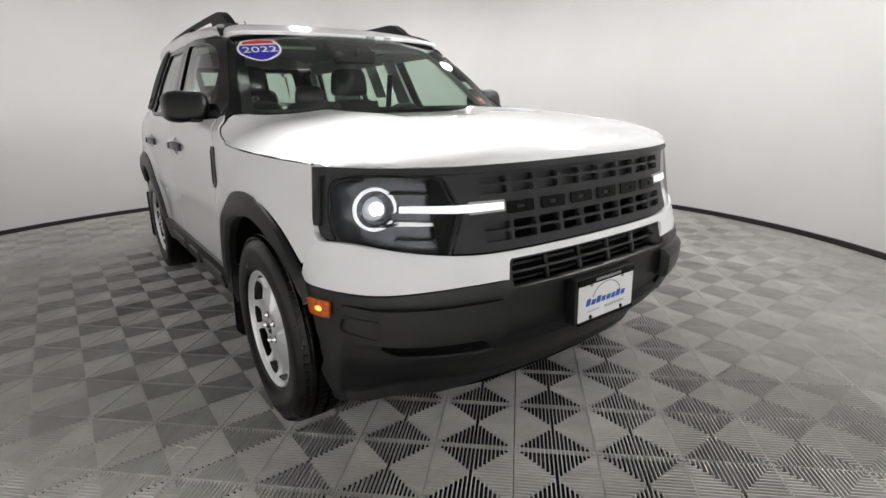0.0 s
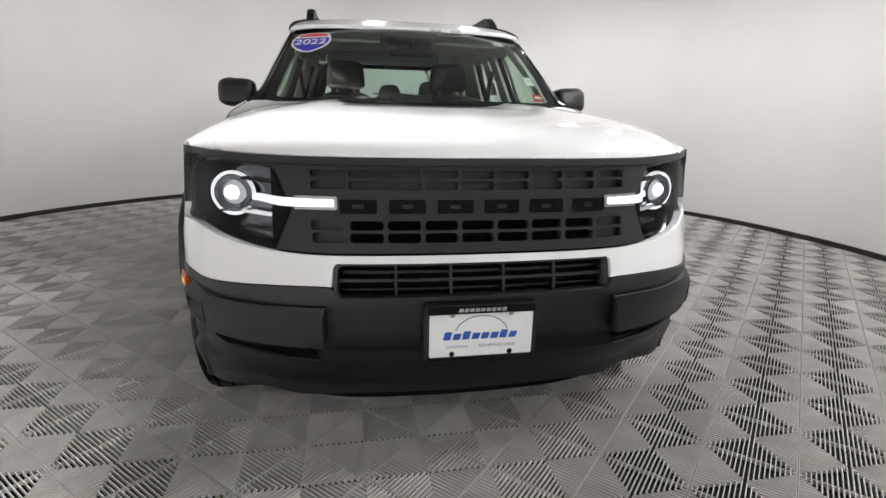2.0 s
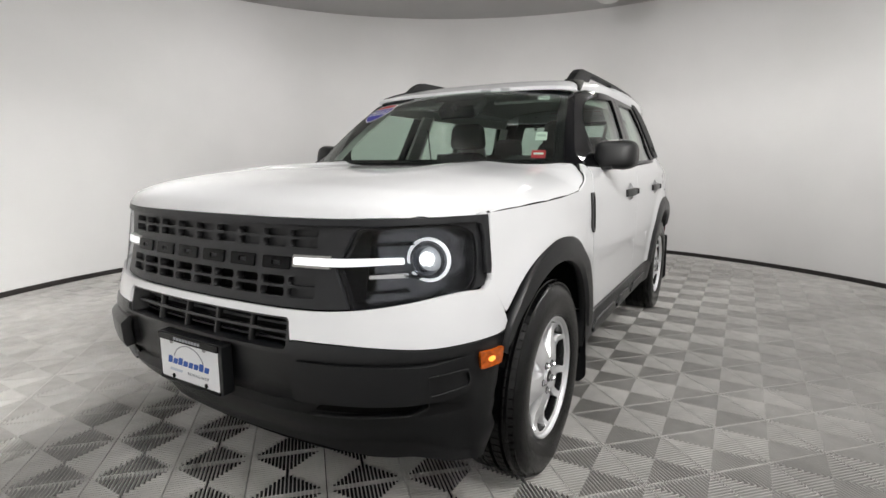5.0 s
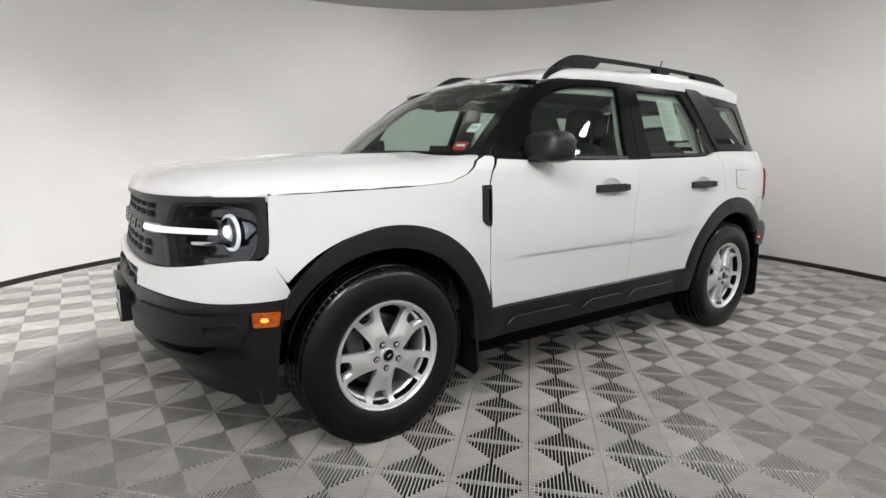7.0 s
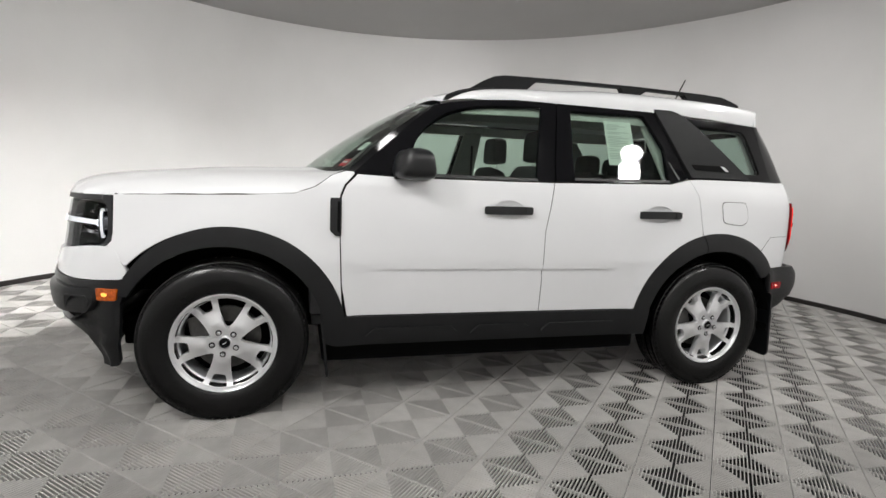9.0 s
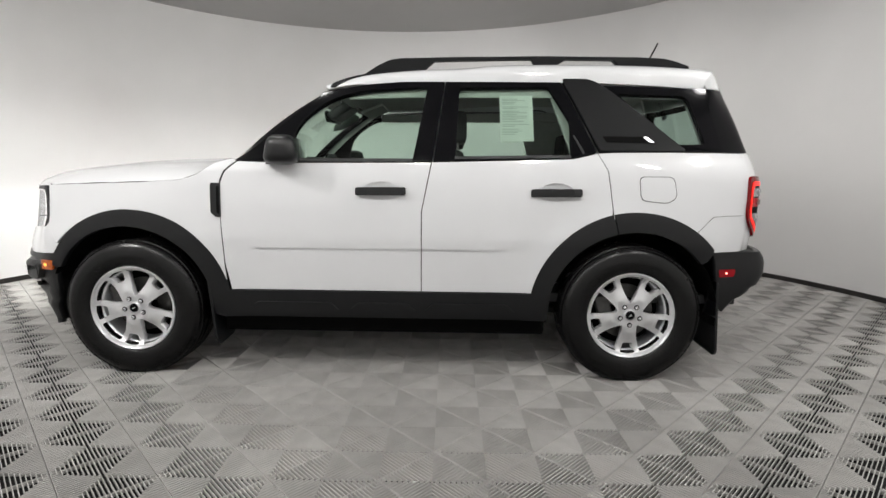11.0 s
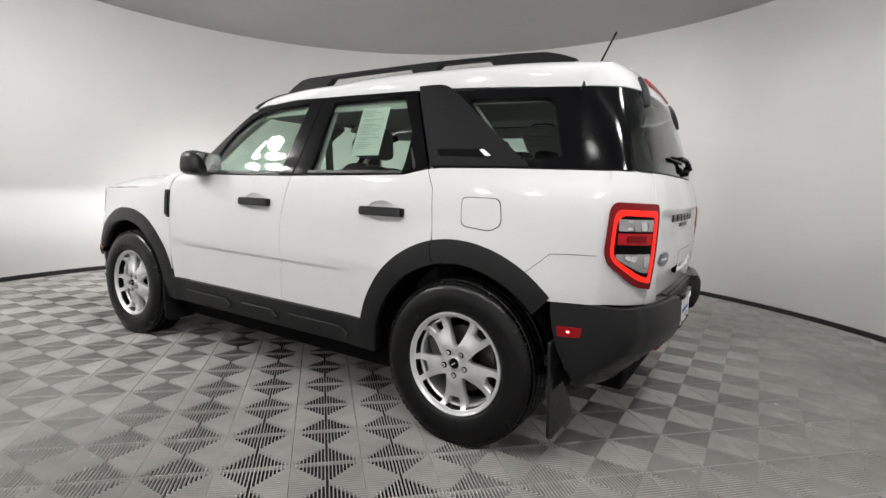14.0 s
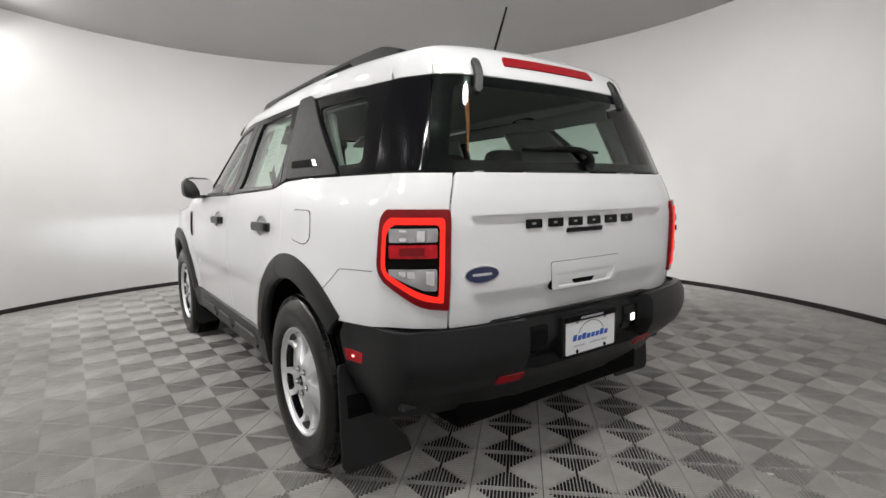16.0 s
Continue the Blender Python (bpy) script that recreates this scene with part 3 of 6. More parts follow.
def cup_outline(x):
    """The hollow behind a door handle."""
    return [(x + 0.086 * math.cos(a), 1.006 + 0.048 * math.sin(a)) for a in [2 * math.pi * i / 28 for i in range(28)]]


def build_flank(sg):
    sd = side(sg)
    g = "left" if sg > 0 else "right"

    def fr(s, z):
        return front(sg * s, z)

    def re(s, z):
        return rear(sg * s, z)

    def ru(s, z):
        return rear_up(sg * s, z)

    # fender
    outline = [(0.832, 1.05), (0.812, 1.10), (0.758, 1.160), (0.80, 1.163), (0.866, 1.141), (0.945, 1.0815), (1.03, 1.0515), (1.25, 1.0365), (1.46, 1.0285), (1.772, 1.0165), (1.778, 0.795), (1.738, 0.722)]
    outline += arc(1.335, 0.528, 42, 168) + [(0.812, 0.50), (0.822, 0.62), (0.832, 0.86)]
    fender = panel("fender", outline, sd, PAINT, car, label="white front fender")
    # fender vent
    vent = panel("fender_vent", rounded([(0.824, 1.037), (0.876, 1.037), (0.876, 0.885), (0.850, 0.860), (0.824, 0.860)], 0.008), sd, CLAD, fender, lift=0.006, thick=0.016, step=0.03)
    # the slot's shade, as a dark strip on the vent
    panel("vent_slot", rounded([(0.830, 1.020), (0.843, 1.020), (0.843, 0.885), (0.830, 0.875)], 0.004), sd, DARK, vent, lift=0.008, thick=0.004, step=0.03)
    # black rubber in the joints between the panels, set shallow to stand in for the gaps' shade
    def strip(pts, w):
        left, right = [], []
        for i, p in enumerate(pts):
            a, b = Vector(pts[max(i - 1, 0)]), Vector(pts[min(i + 1, len(pts) - 1)])
            d = (b - a).normalized() * w
            left.append((p[0] - d.y, p[1] + d.x))
            right.append((p[0] + d.y, p[1] - d.x))
        return left + right[::-1]
    # doors
    def crease(x, z):
        along = smooth01(0.665, 0.635, x) * smooth01(-0.665, -0.635, x)
        return along * -0.013 * smooth01(0.650, 0.698, z) * (1 - smooth01(0.699, 0.707, z))
    for pts in ([(0.753, 1.155), (0.8075, 1.098), (0.8275, 1.047), (0.829, 1.01), (0.829, 0.86), (0.819, 0.62), (0.797, 0.475)],
                [(-0.2215, 0.475), (-0.2215, 0.90), (-0.271, 1.152)],
                [(-1.2065, 0.885), (-1.2055, 0.92), (-1.1785, 1.12), (-1.1305, 1.205)],
                [(0.80, 1.166), (0.868, 1.143), (0.945, 1.081), (1.03, 1.052), (1.25, 1.037), (1.46, 1.029), (1.772, 1.017)]):
        panel("joint_seal", strip(pts, 0.0055), sd, DARK, fender, lift=lambda x, z: crease(x, z) - (0.004 if x < 0.84 else 0.008), thick=0.003, step=0.05)
    fold = [[(0.668, z), (-0.21, z)] for z in (0.650, 0.675, 0.698, 0.707)], [[(-0.235, z), (-0.668, z)] for z in (0.650, 0.675, 0.698, 0.707)]
    door = panel("front_door", [(0.748, 1.150), (0.803, 1.095), (0.823, 1.045), (0.8265, 1.01), (0.8265, 0.86), (0.8155, 0.62), (0.788, 0.475), (-0.2190, 0.475), (-0.2190, 0.90), (-0.268, 1.152), (0.1, 1.147), (0.5, 1.143)],
                 sd, PAINT, car, holes=[cup_outline(-0.01)], lift=crease, lines=fold[0], step=0.04, thick=0.02, label="white front door with black upper frame")
    outline = [(-0.2240, 0.475), (-0.805, 0.475)] + arc(-1.335, 0.528, 12, 75, 14) + [(-1.203, 0.92), (-1.176, 1.12), (-1.128, 1.205), (-1.0, 1.176), (-0.6, 1.163), (-0.274, 1.153), (-0.2240, 0.90)]
    door2 = panel("rear_door", outline, sd, PAINT, car, holes=[cup_outline(-0.915)], lift=crease, lines=fold[1], step=0.04, thick=0.02, label="white rear door with black upper frame")
    # quarter panel round to the tailgate
    outline = [(rx(-1.133), 1.205), (rx(-1.181), 1.12), (rx(-1.208), 0.92), (rx(-1.211), 0.885)]
    outline += [(rx(x), z) for x, z in arc(-1.335, 0.528, 76, 139.5, 14)]
    outline += [(1.05, 0.705), (0.80, 0.70), (0.692, 0.695), (0.695, 1.10), (0.677, 1.216), (0.95, 1.218), (1.2, 1.217), (rx(-1.5), 1.216), (rx(-1.2), 1.211)]
    quarter = panel("rear_quarter", outline, re, PAINT, car, step=0.05, thick=0.02, label="white rear quarter panel")
    if sg > 0:
        f0 = rounded([(-1.335, 1.092), (-1.515, 1.092), (-1.532, 0.985), (-1.485, 0.955), (-1.345, 0.968)], 0.03)
        panel("fuel_flap_gap", f0, sd, DARK, quarter, lift=0.0012, thick=0.001, step=0.05)
        f1 = rounded([(-1.338, 1.089), (-1.512, 1.089), (-1.529, 0.987), (-1.484, 0.958), (-1.348, 0.971)], 0.03)
        panel("fuel_flap", f1, sd, PAINT, quarter, lift=0.0026, thick=0.002, step=0.05)
    # thin joint of the rear bumper cover
    panel("cover_joint", [(rx(-1.62), 0.785), (rx(-1.735), 0.889), (rx(-1.80), 0.893), (rx(-1.92), 0.895), (rx(-1.92), 0.8932), (rx(-1.80), 0.8913), (rx(-1.736), 0.8873), (rx(-1.6215), 0.784)], re, DARK, quarter, lift=0.001, thick=0.001, step=0.03)

    # wheel arch cladding
    def arch(hx, a0, a1, flip):
        def at(u, r):
            x, z = hx + r * math.cos(radians(u * 120)), 0.36 + r * math.sin(radians(u * 120))
            return Vector((x, sg * side_y(x, z), z))

        def lift(u, r):
            t = (r - 0.45) / 0.095
            return 0.004 + 0.020 * math.sin(math.pi * min(1, max(0, t)) ** 0.7) ** 0.6
        return at, lift
    at, lift = arch(1.335, 38, 170, 1)
    panel("arch_cladding", [(29 / 120, 0.447), (29 / 120, 0.478), (38 / 120, 0.500), (60 / 120, 0.518), (85 / 120, 0.533), (120 / 120, 0.545), (170 / 120, 0.547), (170 / 120, 0.447)], at, CLAD, car, lift=lift, step=0.03, thick=0.03, label="grained black arch cladding")
    at, lift = arch(-1.335, 10, 141, 1)
    panel("arch_cladding", [(11 / 120, 0.447), (11 / 120, 0.545), (76.2 / 120, 0.551), (76.2 / 120, 0.447)], at, CLAD, door2, lift=lift, step=0.03, thick=0.03, label="grained black arch cladding")
    panel("arch_cladding", [(76.9 / 120, 0.447), (76.9 / 120, 0.551), (120 / 120, 0.546), (139 / 120, 0.545), (141 / 120, 0.447)], at, CLAD, quarter, lift=lift, step=0.03, thick=0.03, label="grained black arch cladding")
    # sill cladding
    sill = panel("sill_cladding", [(0.90, 0.470), (0.90, 0.345), (0.84, 0.325), (-0.89, 0.325), (-0.90, 0.470)], sd, CLAD, car, lift=0.012, thick=0.04, step=0.05, label="grained black sill cladding")
    for x0, x1 in ((0.70, 0.22), (0.16, -0.19), (-0.24, -0.72)):
        panel("sill_pad", rounded([(x0, 0.372), (x0 - 0.045, 0.412), (x1 + 0.045, 0.412), (x1, 0.372), (x1 + 0.02, 0.350), (x0 - 0.02, 0.350)], 0.01), sd, CLAD, sill, lift=0.024, thick=0.014, step=0.05)
    # black door frames and glass
    hole = rounded([(0.50, 1.162, 0.01), (0.485, 1.26, 0.03), (0.435, 1.385, 0.1), (0.285, 1.493, 0.08), (0.12, 1.538, 0.08), (-0.243, 1.555, 0.015), (-0.172, 1.166, 0.01)])
    frame_o = [(0.765, 1.156), (0.60, 1.302), (0.45, 1.437), (0.335, 1.526), (0.25, 1.547), (0.10, 1.568), (-0.10, 1.582), (-0.331, 1.583), (-0.270, 1.160), (0.3, 1.152)]
    fr1 = panel("window_frame", frame_o, sd, BLACK_GLOSS, door, holes=[hole], lift=0.002, thick=0.03, step=0.05, label="gloss black window frame")
    panel("window_glass", hole, sd, GLASS, door, lift=-0.008, thick=0, step=0.05, label="green-tinted side window")
    panel("window_seal", [(0.52, 1.166), (0.52, 1.150), (-0.172, 1.156), (-0.172, 1.170)], sd, CLAD, door, lift=0.005, thick=0.012, step=0.05)
    hole2 = rounded([(-0.392, 1.180, 0.01), (-0.412, 1.550, 0.02), (-0.885, 1.560, 0.02), (-0.992, 1.372, 0.02), (-0.992, 1.192, 0.01)])
    panel("window_frame", [(-0.281, 1.161), (-0.338, 1.583), (-0.95, 1.588), (-1.122, 1.218), (-1.0, 1.182), (-0.6, 1.170)], sd, BLACK_GLOSS, door2, holes=[hole2], lift=0.002, thick=0.03, step=0.05, label="gloss black window frame")
    panel("window_glass", hole2, sd, GLASS, door2, lift=-0.008, thick=0, step=0.05, label="green-tinted side window")
    panel("window_seal", [(-0.39, 1.184), (-0.39, 1.170), (-0.99, 1.182), (-0.99, 1.196)], sd, CLAD, door2, lift=0.005, thick=0.012, step=0.05)
    panel("window_divider", [(-1.003, 1.30), (-1.012, 1.30), (-1.062, 1.21), (-1.052, 1.20)], sd, CLAD, door2, lift=0.004, thick=0.004, step=0.05)
    # black sail panel behind the rear door
    sail = panel("sail_panel", rounded([(-0.959, 1.600, 0.01), (-1.105, 1.603, 0.05), (-1.19, 1.552, 0.05), (-1.60, 1.222, 0.02), (-1.142, 1.218, 0.005)]), sd, RAIL, car, lift=0.010, thick=0.03, step=0.05, label="satin black sail panel")
    # dark sheet on the panel for the shade in its slot
    panel("sail_slot", rounded([(-1.155, 1.292, 0.004), (-1.385, 1.292, 0.004), (-1.43, 1.258, 0.006), (-1.175, 1.262, 0.006)]), sd, DARK, sail, lift=0.013, thick=0.004, step=0.04)
    panel("slot_tip", rounded([(-1.365, 1.290, 0.003), (-1.388, 1.290, 0.003), (-1.425, 1.262, 0.003), (-1.398, 1.262, 0.003)]), sd, ALLOY, sail, lift=0.015, thick=0.003, step=0.04)
    hole3 = rounded([(-1.25, 1.524, 0.02), (-1.635, 1.522, 0.05), (-1.718, 1.262, 0.03), (-1.52, 1.258, 0.02)])
    panel("quarter_window_frame", [(-1.12, 1.570), (-1.732, 1.563), (-1.806, 1.224), (-1.50, 1.224)], sd, BLACK_GLOSS, car, holes=[hole3], lift=0.0, thick=0.03, step=0.05, label="gloss black quarter window surround")
    panel("quarter_window", hole3, sd, GLASS_DARK, car, lift=-0.006, thick=0, step=0.05, label="dark tinted quarter window")
    panel("rear_pillar", [(1.2 - 0.052, 1.224), (1.2 + 0.016, 1.563), (1.0, 1.564), (0.87, 1.566), (0.855, 1.226)], ru, BLACK_GLOSS, car, lift=0.001, thick=0.03, step=0.03, label="gloss black rear pillar")

    # windscreen pillar
    def pill(u, v):
        return screen(sg * 1.0, v).lerp(sd(pillar_x(lerp(1.163, 1.532, v)) - 0.004, lerp(1.163, 1.532, v)), u)
    panel("windscreen_pillar", [(0, 0), (1, 0), (1, 1), (0, 1)], pill, BLACK_GLOSS, car, step=0.2, thick=0.03, label="black windscreen pillar")

    # inner door trims and pillars
    panel("door_trim", [(0.75, 1.150), (0.75, 0.45), (-0.80, 0.45), (-0.93, 0.70), (-1.10, 0.88), (-1.10, 1.18), (-0.3, 1.150)], sd, TRIM_DARK, car, lift=-0.07, thick=0.004, step=0.1)
    panel("pillar_trim", [(-0.19, 1.15), (-0.26, 1.54), (-0.40, 1.545), (-0.38, 1.16)], sd, TRIM_LIGHT, car, lift=-0.05, thick=0.02, step=0.1)
    panel("pillar_trim", [(-1.02, 1.18), (-0.90, 1.545), (-1.27, 1.525), (-1.55, 1.23)], sd, TRIM_LIGHT, car, lift=-0.05, thick=0.02, step=0.1)
    panel("pillar_trim", [(-1.74, 1.23), (-1.65, 1.525), (-1.75, 1.53), (-1.83, 1.23)], sd, TRIM_LIGHT, car, lift=-0.04, thick=0.02, step=0.1)
    panel("pillar_trim", [(0.04, 0.02), (0.04, 0.98), (0.28, 0.98), (0.28, 0.02)], lambda u, v: pill(u, v) - Vector((0.02 + 0.2 * u, sg * (0.04 + 0.05 * u), 0.02)), TRIM_LIGHT, car, step=0.2, thick=0.01)

    panel("cant_trim", [(0.20, 1.515), (-1.72, 1.525), (-1.72, 1.605), (0.20, 1.575)], sd, TRIM_LIGHT, car, lift=-0.035, thick=0.01, step=0.1)
    # handles
    for x, dr in ((-0.01, door), (-0.915, door2)):
        h = rounded([(x + 0.13, 1.021), (x - 0.13, 1.024), (x - 0.13, 0.984), (x + 0.13, 0.981)], 0.01)
        panel("handle_cup", cup_outline(x), sd, PAINT, dr, lift=lambda a, b, x=x: -0.030 * max(0.0, 1 - ((a - x) / 0.088) ** 2 - ((b - 1.006) / 0.050) ** 2) ** 0.7, thick=0, step=0.012)
        hd = panel("door_handle", h, sd, CLAD, dr, lift=lambda a, b, x=x: 0.030 - 0.016 * abs((a - x) / 0.13) ** 4 - 0.006 * ((b - 1.002) / 0.02) ** 2, thick=0.022, step=0.02, label="black door handle")
        panel("handle_cap", rounded([(x - 0.085, 1.019), (x - 0.122, 1.019), (x - 0.122, 0.988), (x - 0.085, 0.988)], 0.004), sd, GRILLE, hd, lift=0.030, thick=0.012, step=0.03)
    # wing mirror
    verts, faces = [], []
    bm = bmesh.new()
    bmesh.ops.create_cube(bm, size=1)
    bmesh.ops.subdivide_edges(bm, edges=bm.edges[:], cuts=5, use_grid_fill=True)
    for v in bm.verts:
        x, y, z = v.co * 2
        q = Vector((x, y, z))
        l = (abs(x) ** 4 + abs(y) ** 4 + abs(z) ** 4) ** 0.25
        q = q / max(l, 1e-6)
        fx_ = q.x * (0.078 if q.x < 0 else 0.085) * (1 - 0.18 * q.z)
        v.co = Vector((0.488 + fx_ - 0.018 * q.y, sg * (0.932 + q.y * 0.097), 1.208 + q.z * (0.078 if q.y > 0 else 0.070) - 0.01 * max(0, q.y) * q.z))
    bmesh.ops.recalc_face_normals(bm, faces=bm.faces)
    mirror = part("wing_mirror", bm, CLAD, door, "black wing mirror housing", smooth=True)
    gl = rounded([(0.865, 1.155, 0.02), (1.022, 1.158, 0.03), (1.018, 1.268, 0.03), (0.868, 1.262, 0.02)])
    panel("mirror_glass", gl, lambda y, z: Vector((0.404 + 0.20 * (y - 0.94), sg * (y - 0.018), z)), CHROME, mirror, step=0.05, thick=0.004, middle=Vector((0.6, 0, 1.2)))
    prism("mirror_arm", [(0.58, 1.135), (0.46, 1.135), (0.45, 1.168), (0.57, 1.172)], "y", sg * 0.82, sg * 0.93, CLAD, mirror)
    # mud flaps
    for x0, zt, tilt in ((0.905, 0.52, 0.0), (-1.775, 0.55, 0.0)):
        lean = 0.10 if x0 > 0 else 0.05
        flap = rounded([(sg * 0.86, zt), (sg * 0.925, zt), (sg * 0.93, 0.175), (sg * 0.91, 0.150), (sg * 0.64, 0.158), (sg * 0.66, 0.22), (sg * 0.78, 0.36)] if x0 < 0 else [(sg * 0.70, zt), (sg * 0.925, zt), (sg * 0.93, 0.20), (sg * 0.90, 0.165), (sg * 0.72, 0.175)], 0.015)
        panel("mud_flap", flap, lambda y, z, x0=x0, zt=zt, lean=lean: Vector((x0 - lean * (zt - z), y, z)), CLAD, car, step=0.08, thick=0.012, middle=Vector((x0 + 1, 0, 0.3)), label="black rubber mud flap")


gate = build_body()
for sg in (1, -1):
    build_flank(sg)


# windscreen
def pane(f0, f1, v0, v1, rr):
    return rounded([(f0, v0, rr), (f1, v0, rr), (f1, v1, rr), (f0, v1, rr)])


scr = panel("windscreen", [(-0.99, 0.0), (0.99, 0.0), (0.99, 0.99), (-0.99, 0.99)], screen, GLASS, car, step=0.08, thick=0, label="green-tinted windscreen")
hole = pane(-0.93, 0.93, 0.04, 0.955, 0.06)
panel("windscreen_band", [(-1.0, -0.02), (1.0, -0.02), (1.0, 1.02), (-1.0, 1.02)], screen, BLACK_GLOSS, scr, holes=[hole], lift=-0.004, thick=0.004, step=0.08)
panel("sensor_band", rounded([(-0.26, 0.97), (0.26, 0.97), (0.22, 0.84, 0.03), (-0.22, 0.84, 0.03)], 0.01), screen, BLACK_GLOSS, scr, lift=-0.004, thick=0.004, step=0.05)
panel("cowl", [(-1.0, -0.10), (1.0, -0.10), (1.0, 0.01), (-1.0, 0.01)], screen, DARK, car, lift=-0.02, thick=0.02, step=0.08, label="black cowl at the foot of the windscreen")
# rear window
panel("rear_window", [(-0.845, 1.226), (0.845, 1.226), (0.86, 1.573), (-0.86, 1.573)], rear_up, GLASS_DARK, gate, thick=0, step=0.06, label="dark tinted rear window")
panel("rear_window_band", [(-0.845, 1.226), (0.845, 1.226), (0.86, 1.573), (-0.86, 1.573)], rear_up, BLACK_GLOSS, gate, holes=[rounded([(-0.70, 1.262), (0.70, 1.262), (0.68, 1.535), (-0.68, 1.535)], 0.04)], lift=-0.003, thick=0.004, step=0.06)


# ---------------------------------------------------------------- front end
def slot(y, z, w, h):
    s0, s1 = s_of_y(y - w / 2), s_of_y(y + w / 2)
    return rounded([(s0, z - h / 2), (s1, z - h / 2), (s1, z + h / 2), (s0, z + h / 2)], h * 0.42, 4)


def lens_outline(sg, grow=0.0):
    g = grow
    pts = [(0.525 - g, 0.862, 0.01), (0.575 - g, 0.965 + g, 0.02), (0.70, 0.978 + g, 0.05), (0.832 + g, 0.968 + g, 0.13), (0.858 + g, 0.86, 0.10), (0.83 + g, 0.790 - g, 0.13), (0.735, 0.765 - g, 0.06), (0.585 - g, 0.742 - g, 0.02)]

    def s(y):
        a = abs(y)
        return s_of_y(a) if a <= 0.82 else 1.0 + (a - 0.82) * 3.0
    pts = [(sg * s(p[0]), *p[1:]) for p in pts]
    return rounded(pts if sg > 0 else pts[::-1])


def build_front():
    top = [(s, 1.004 + 0.010 * smooth01(0.5, 1.15, abs(s))) for s in np.linspace(1.20, -1.20, 41)]
    bottom = [(s, 0.748 + 0.05 * smooth01(0.45, 1.1, abs(s))) for s in np.linspace(-1.10, 1.10, 37)]
    outline = [(float(a), float(b)) for a, b in top] + [(-1.204, 0.865), (-1.196, 0.828), (-1.168, 0.806)] + [(float(a), float(b)) for a, b in bottom] + [(1.168, 0.806), (1.196, 0.828), (1.204, 0.865)]
    holes = [lens_outline(1, 0.012), lens_outline(-1, 0.012)]
    ys = [(-4 + i) * 0.104 for i in range(9)]
    rows = ((0.9605, 0.018), (0.9305, 0.021), (0.8225, 0.023), (0.789, 0.023))
    for z, h in rows:
        holes += [slot(y, z, 0.093, h + 0.003) for y in ys]

    def body_lift(s, z):
        groove = -0.012 * smooth01(0.992, 1.0, z)
        band = 0.010 * smooth01(0.842, 0.852, z) * (1 - smooth01(0.905, 0.915, z)) * (1 - smooth01(0.42, 0.5, abs(s)))
        return -0.012 + groove + band - 0.02 * smooth01(0.62, 0.70, abs(s)) * smooth01(0.80, 0.83, z) * (1 - smooth01(0.97, 1.0, z)) * 0.4
    grille = panel("grille", outline, front, GRILLE, car, holes=holes, lift=body_lift, step=0.03, thick=0.03, edge=0.012, label="dark grey moulded grille with slotted rows")
    brim = [(float(a), float(b) - 0.001) for a, b in top] + [(-1.203, 0.865), (-1.198, 0.84), (-1.174, 0.84), (-1.174, 0.95), (-1.15, 0.987)]
    brim += [(float(a), float(b) - 0.020) for a, b in top[::-1] if abs(a) < 1.14] + [(1.15, 0.987), (1.174, 0.95), (1.174, 0.84), (1.198, 0.84), (1.203, 0.865)]
    panel("grille_brim", brim, front, GRILLE, grille, lift=0.001, step=0.03, thick=0.022, edge=0.012)
    # near-black sheet that puts the shade behind the open slots
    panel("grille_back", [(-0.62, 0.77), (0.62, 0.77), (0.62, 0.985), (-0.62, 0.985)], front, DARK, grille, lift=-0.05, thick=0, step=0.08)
    # textured blind inserts behind the upper slots and the outermost lower ones
    for z, h in rows[:2]:
        panel("slot_insert", [(-0.50, z - 0.012), (0.50, z - 0.012), (0.50, z + 0.012), (-0.50, z + 0.012)], front, GRILLE, grille, lift=-0.034, thick=0.004, step=0.05)
    for y in (ys[0], ys[-1]):
        for z, h in rows[2:]:
            panel("slot_insert", [(s_of_y(y - 0.046), z - 0.013), (s_of_y(y + 0.046), z - 0.013), (s_of_y(y + 0.046), z + 0.013), (s_of_y(y - 0.046), z + 0.013)], front, GRILLE, grille, lift=-0.03, thick=0.004, step=0.05)
    # six raised blocks where the maker's lettering stands
    for i in range(6):
        y = -0.333 + i * 0.1333
        w, h = 0.100, 0.037
        outer = rounded([(s_of_y(y - w / 2), 0.874 - h / 2), (s_of_y(y + w / 2), 0.874 - h / 2), (s_of_y(y + w / 2), 0.874 + h / 2), (s_of_y(y - w / 2), 0.874 + h / 2)], 0.006)
        hole = rounded([(s_of_y(y - 0.016), 0.868), (s_of_y(y + 0.016), 0.868), (s_of_y(y + 0.016), 0.880), (s_of_y(y - 0.016), 0.880)], 0.003)
        panel("badge_block", outer, front, BLACK_SATIN, grille, holes=[hole], lift=0.003, thick=0.010, step=0.03)
    # white bumper cover
    up = [(s, 0.742 + 0.05 * smooth01(0.45, 1.1, abs(s))) for s in np.linspace(1.15, -1.15, 41)]
    outline = [(float(a), float(b)) for a, b in up] + [(-1.170, 0.798), (-1.198, 0.818), (-1.2025, 0.850), (-1.2035, 0.793), (-fx(1.741), 0.722), (-fx(1.712), 0.662)]
    low = [(s, 0.662 - 0.024 * smooth01(0.62, 0.45, abs(s)) * 0 - 0.02 * math.exp(-((abs(s) - 0.95) / 0.3) ** 2)) for s in np.linspace(-1.22, -0.435, 14)]
    outline += [(float(a), float(b)) for a, b in low] + [(-0.412, 0.66), (-0.405, 0.712), (-0.395, 0.722)]
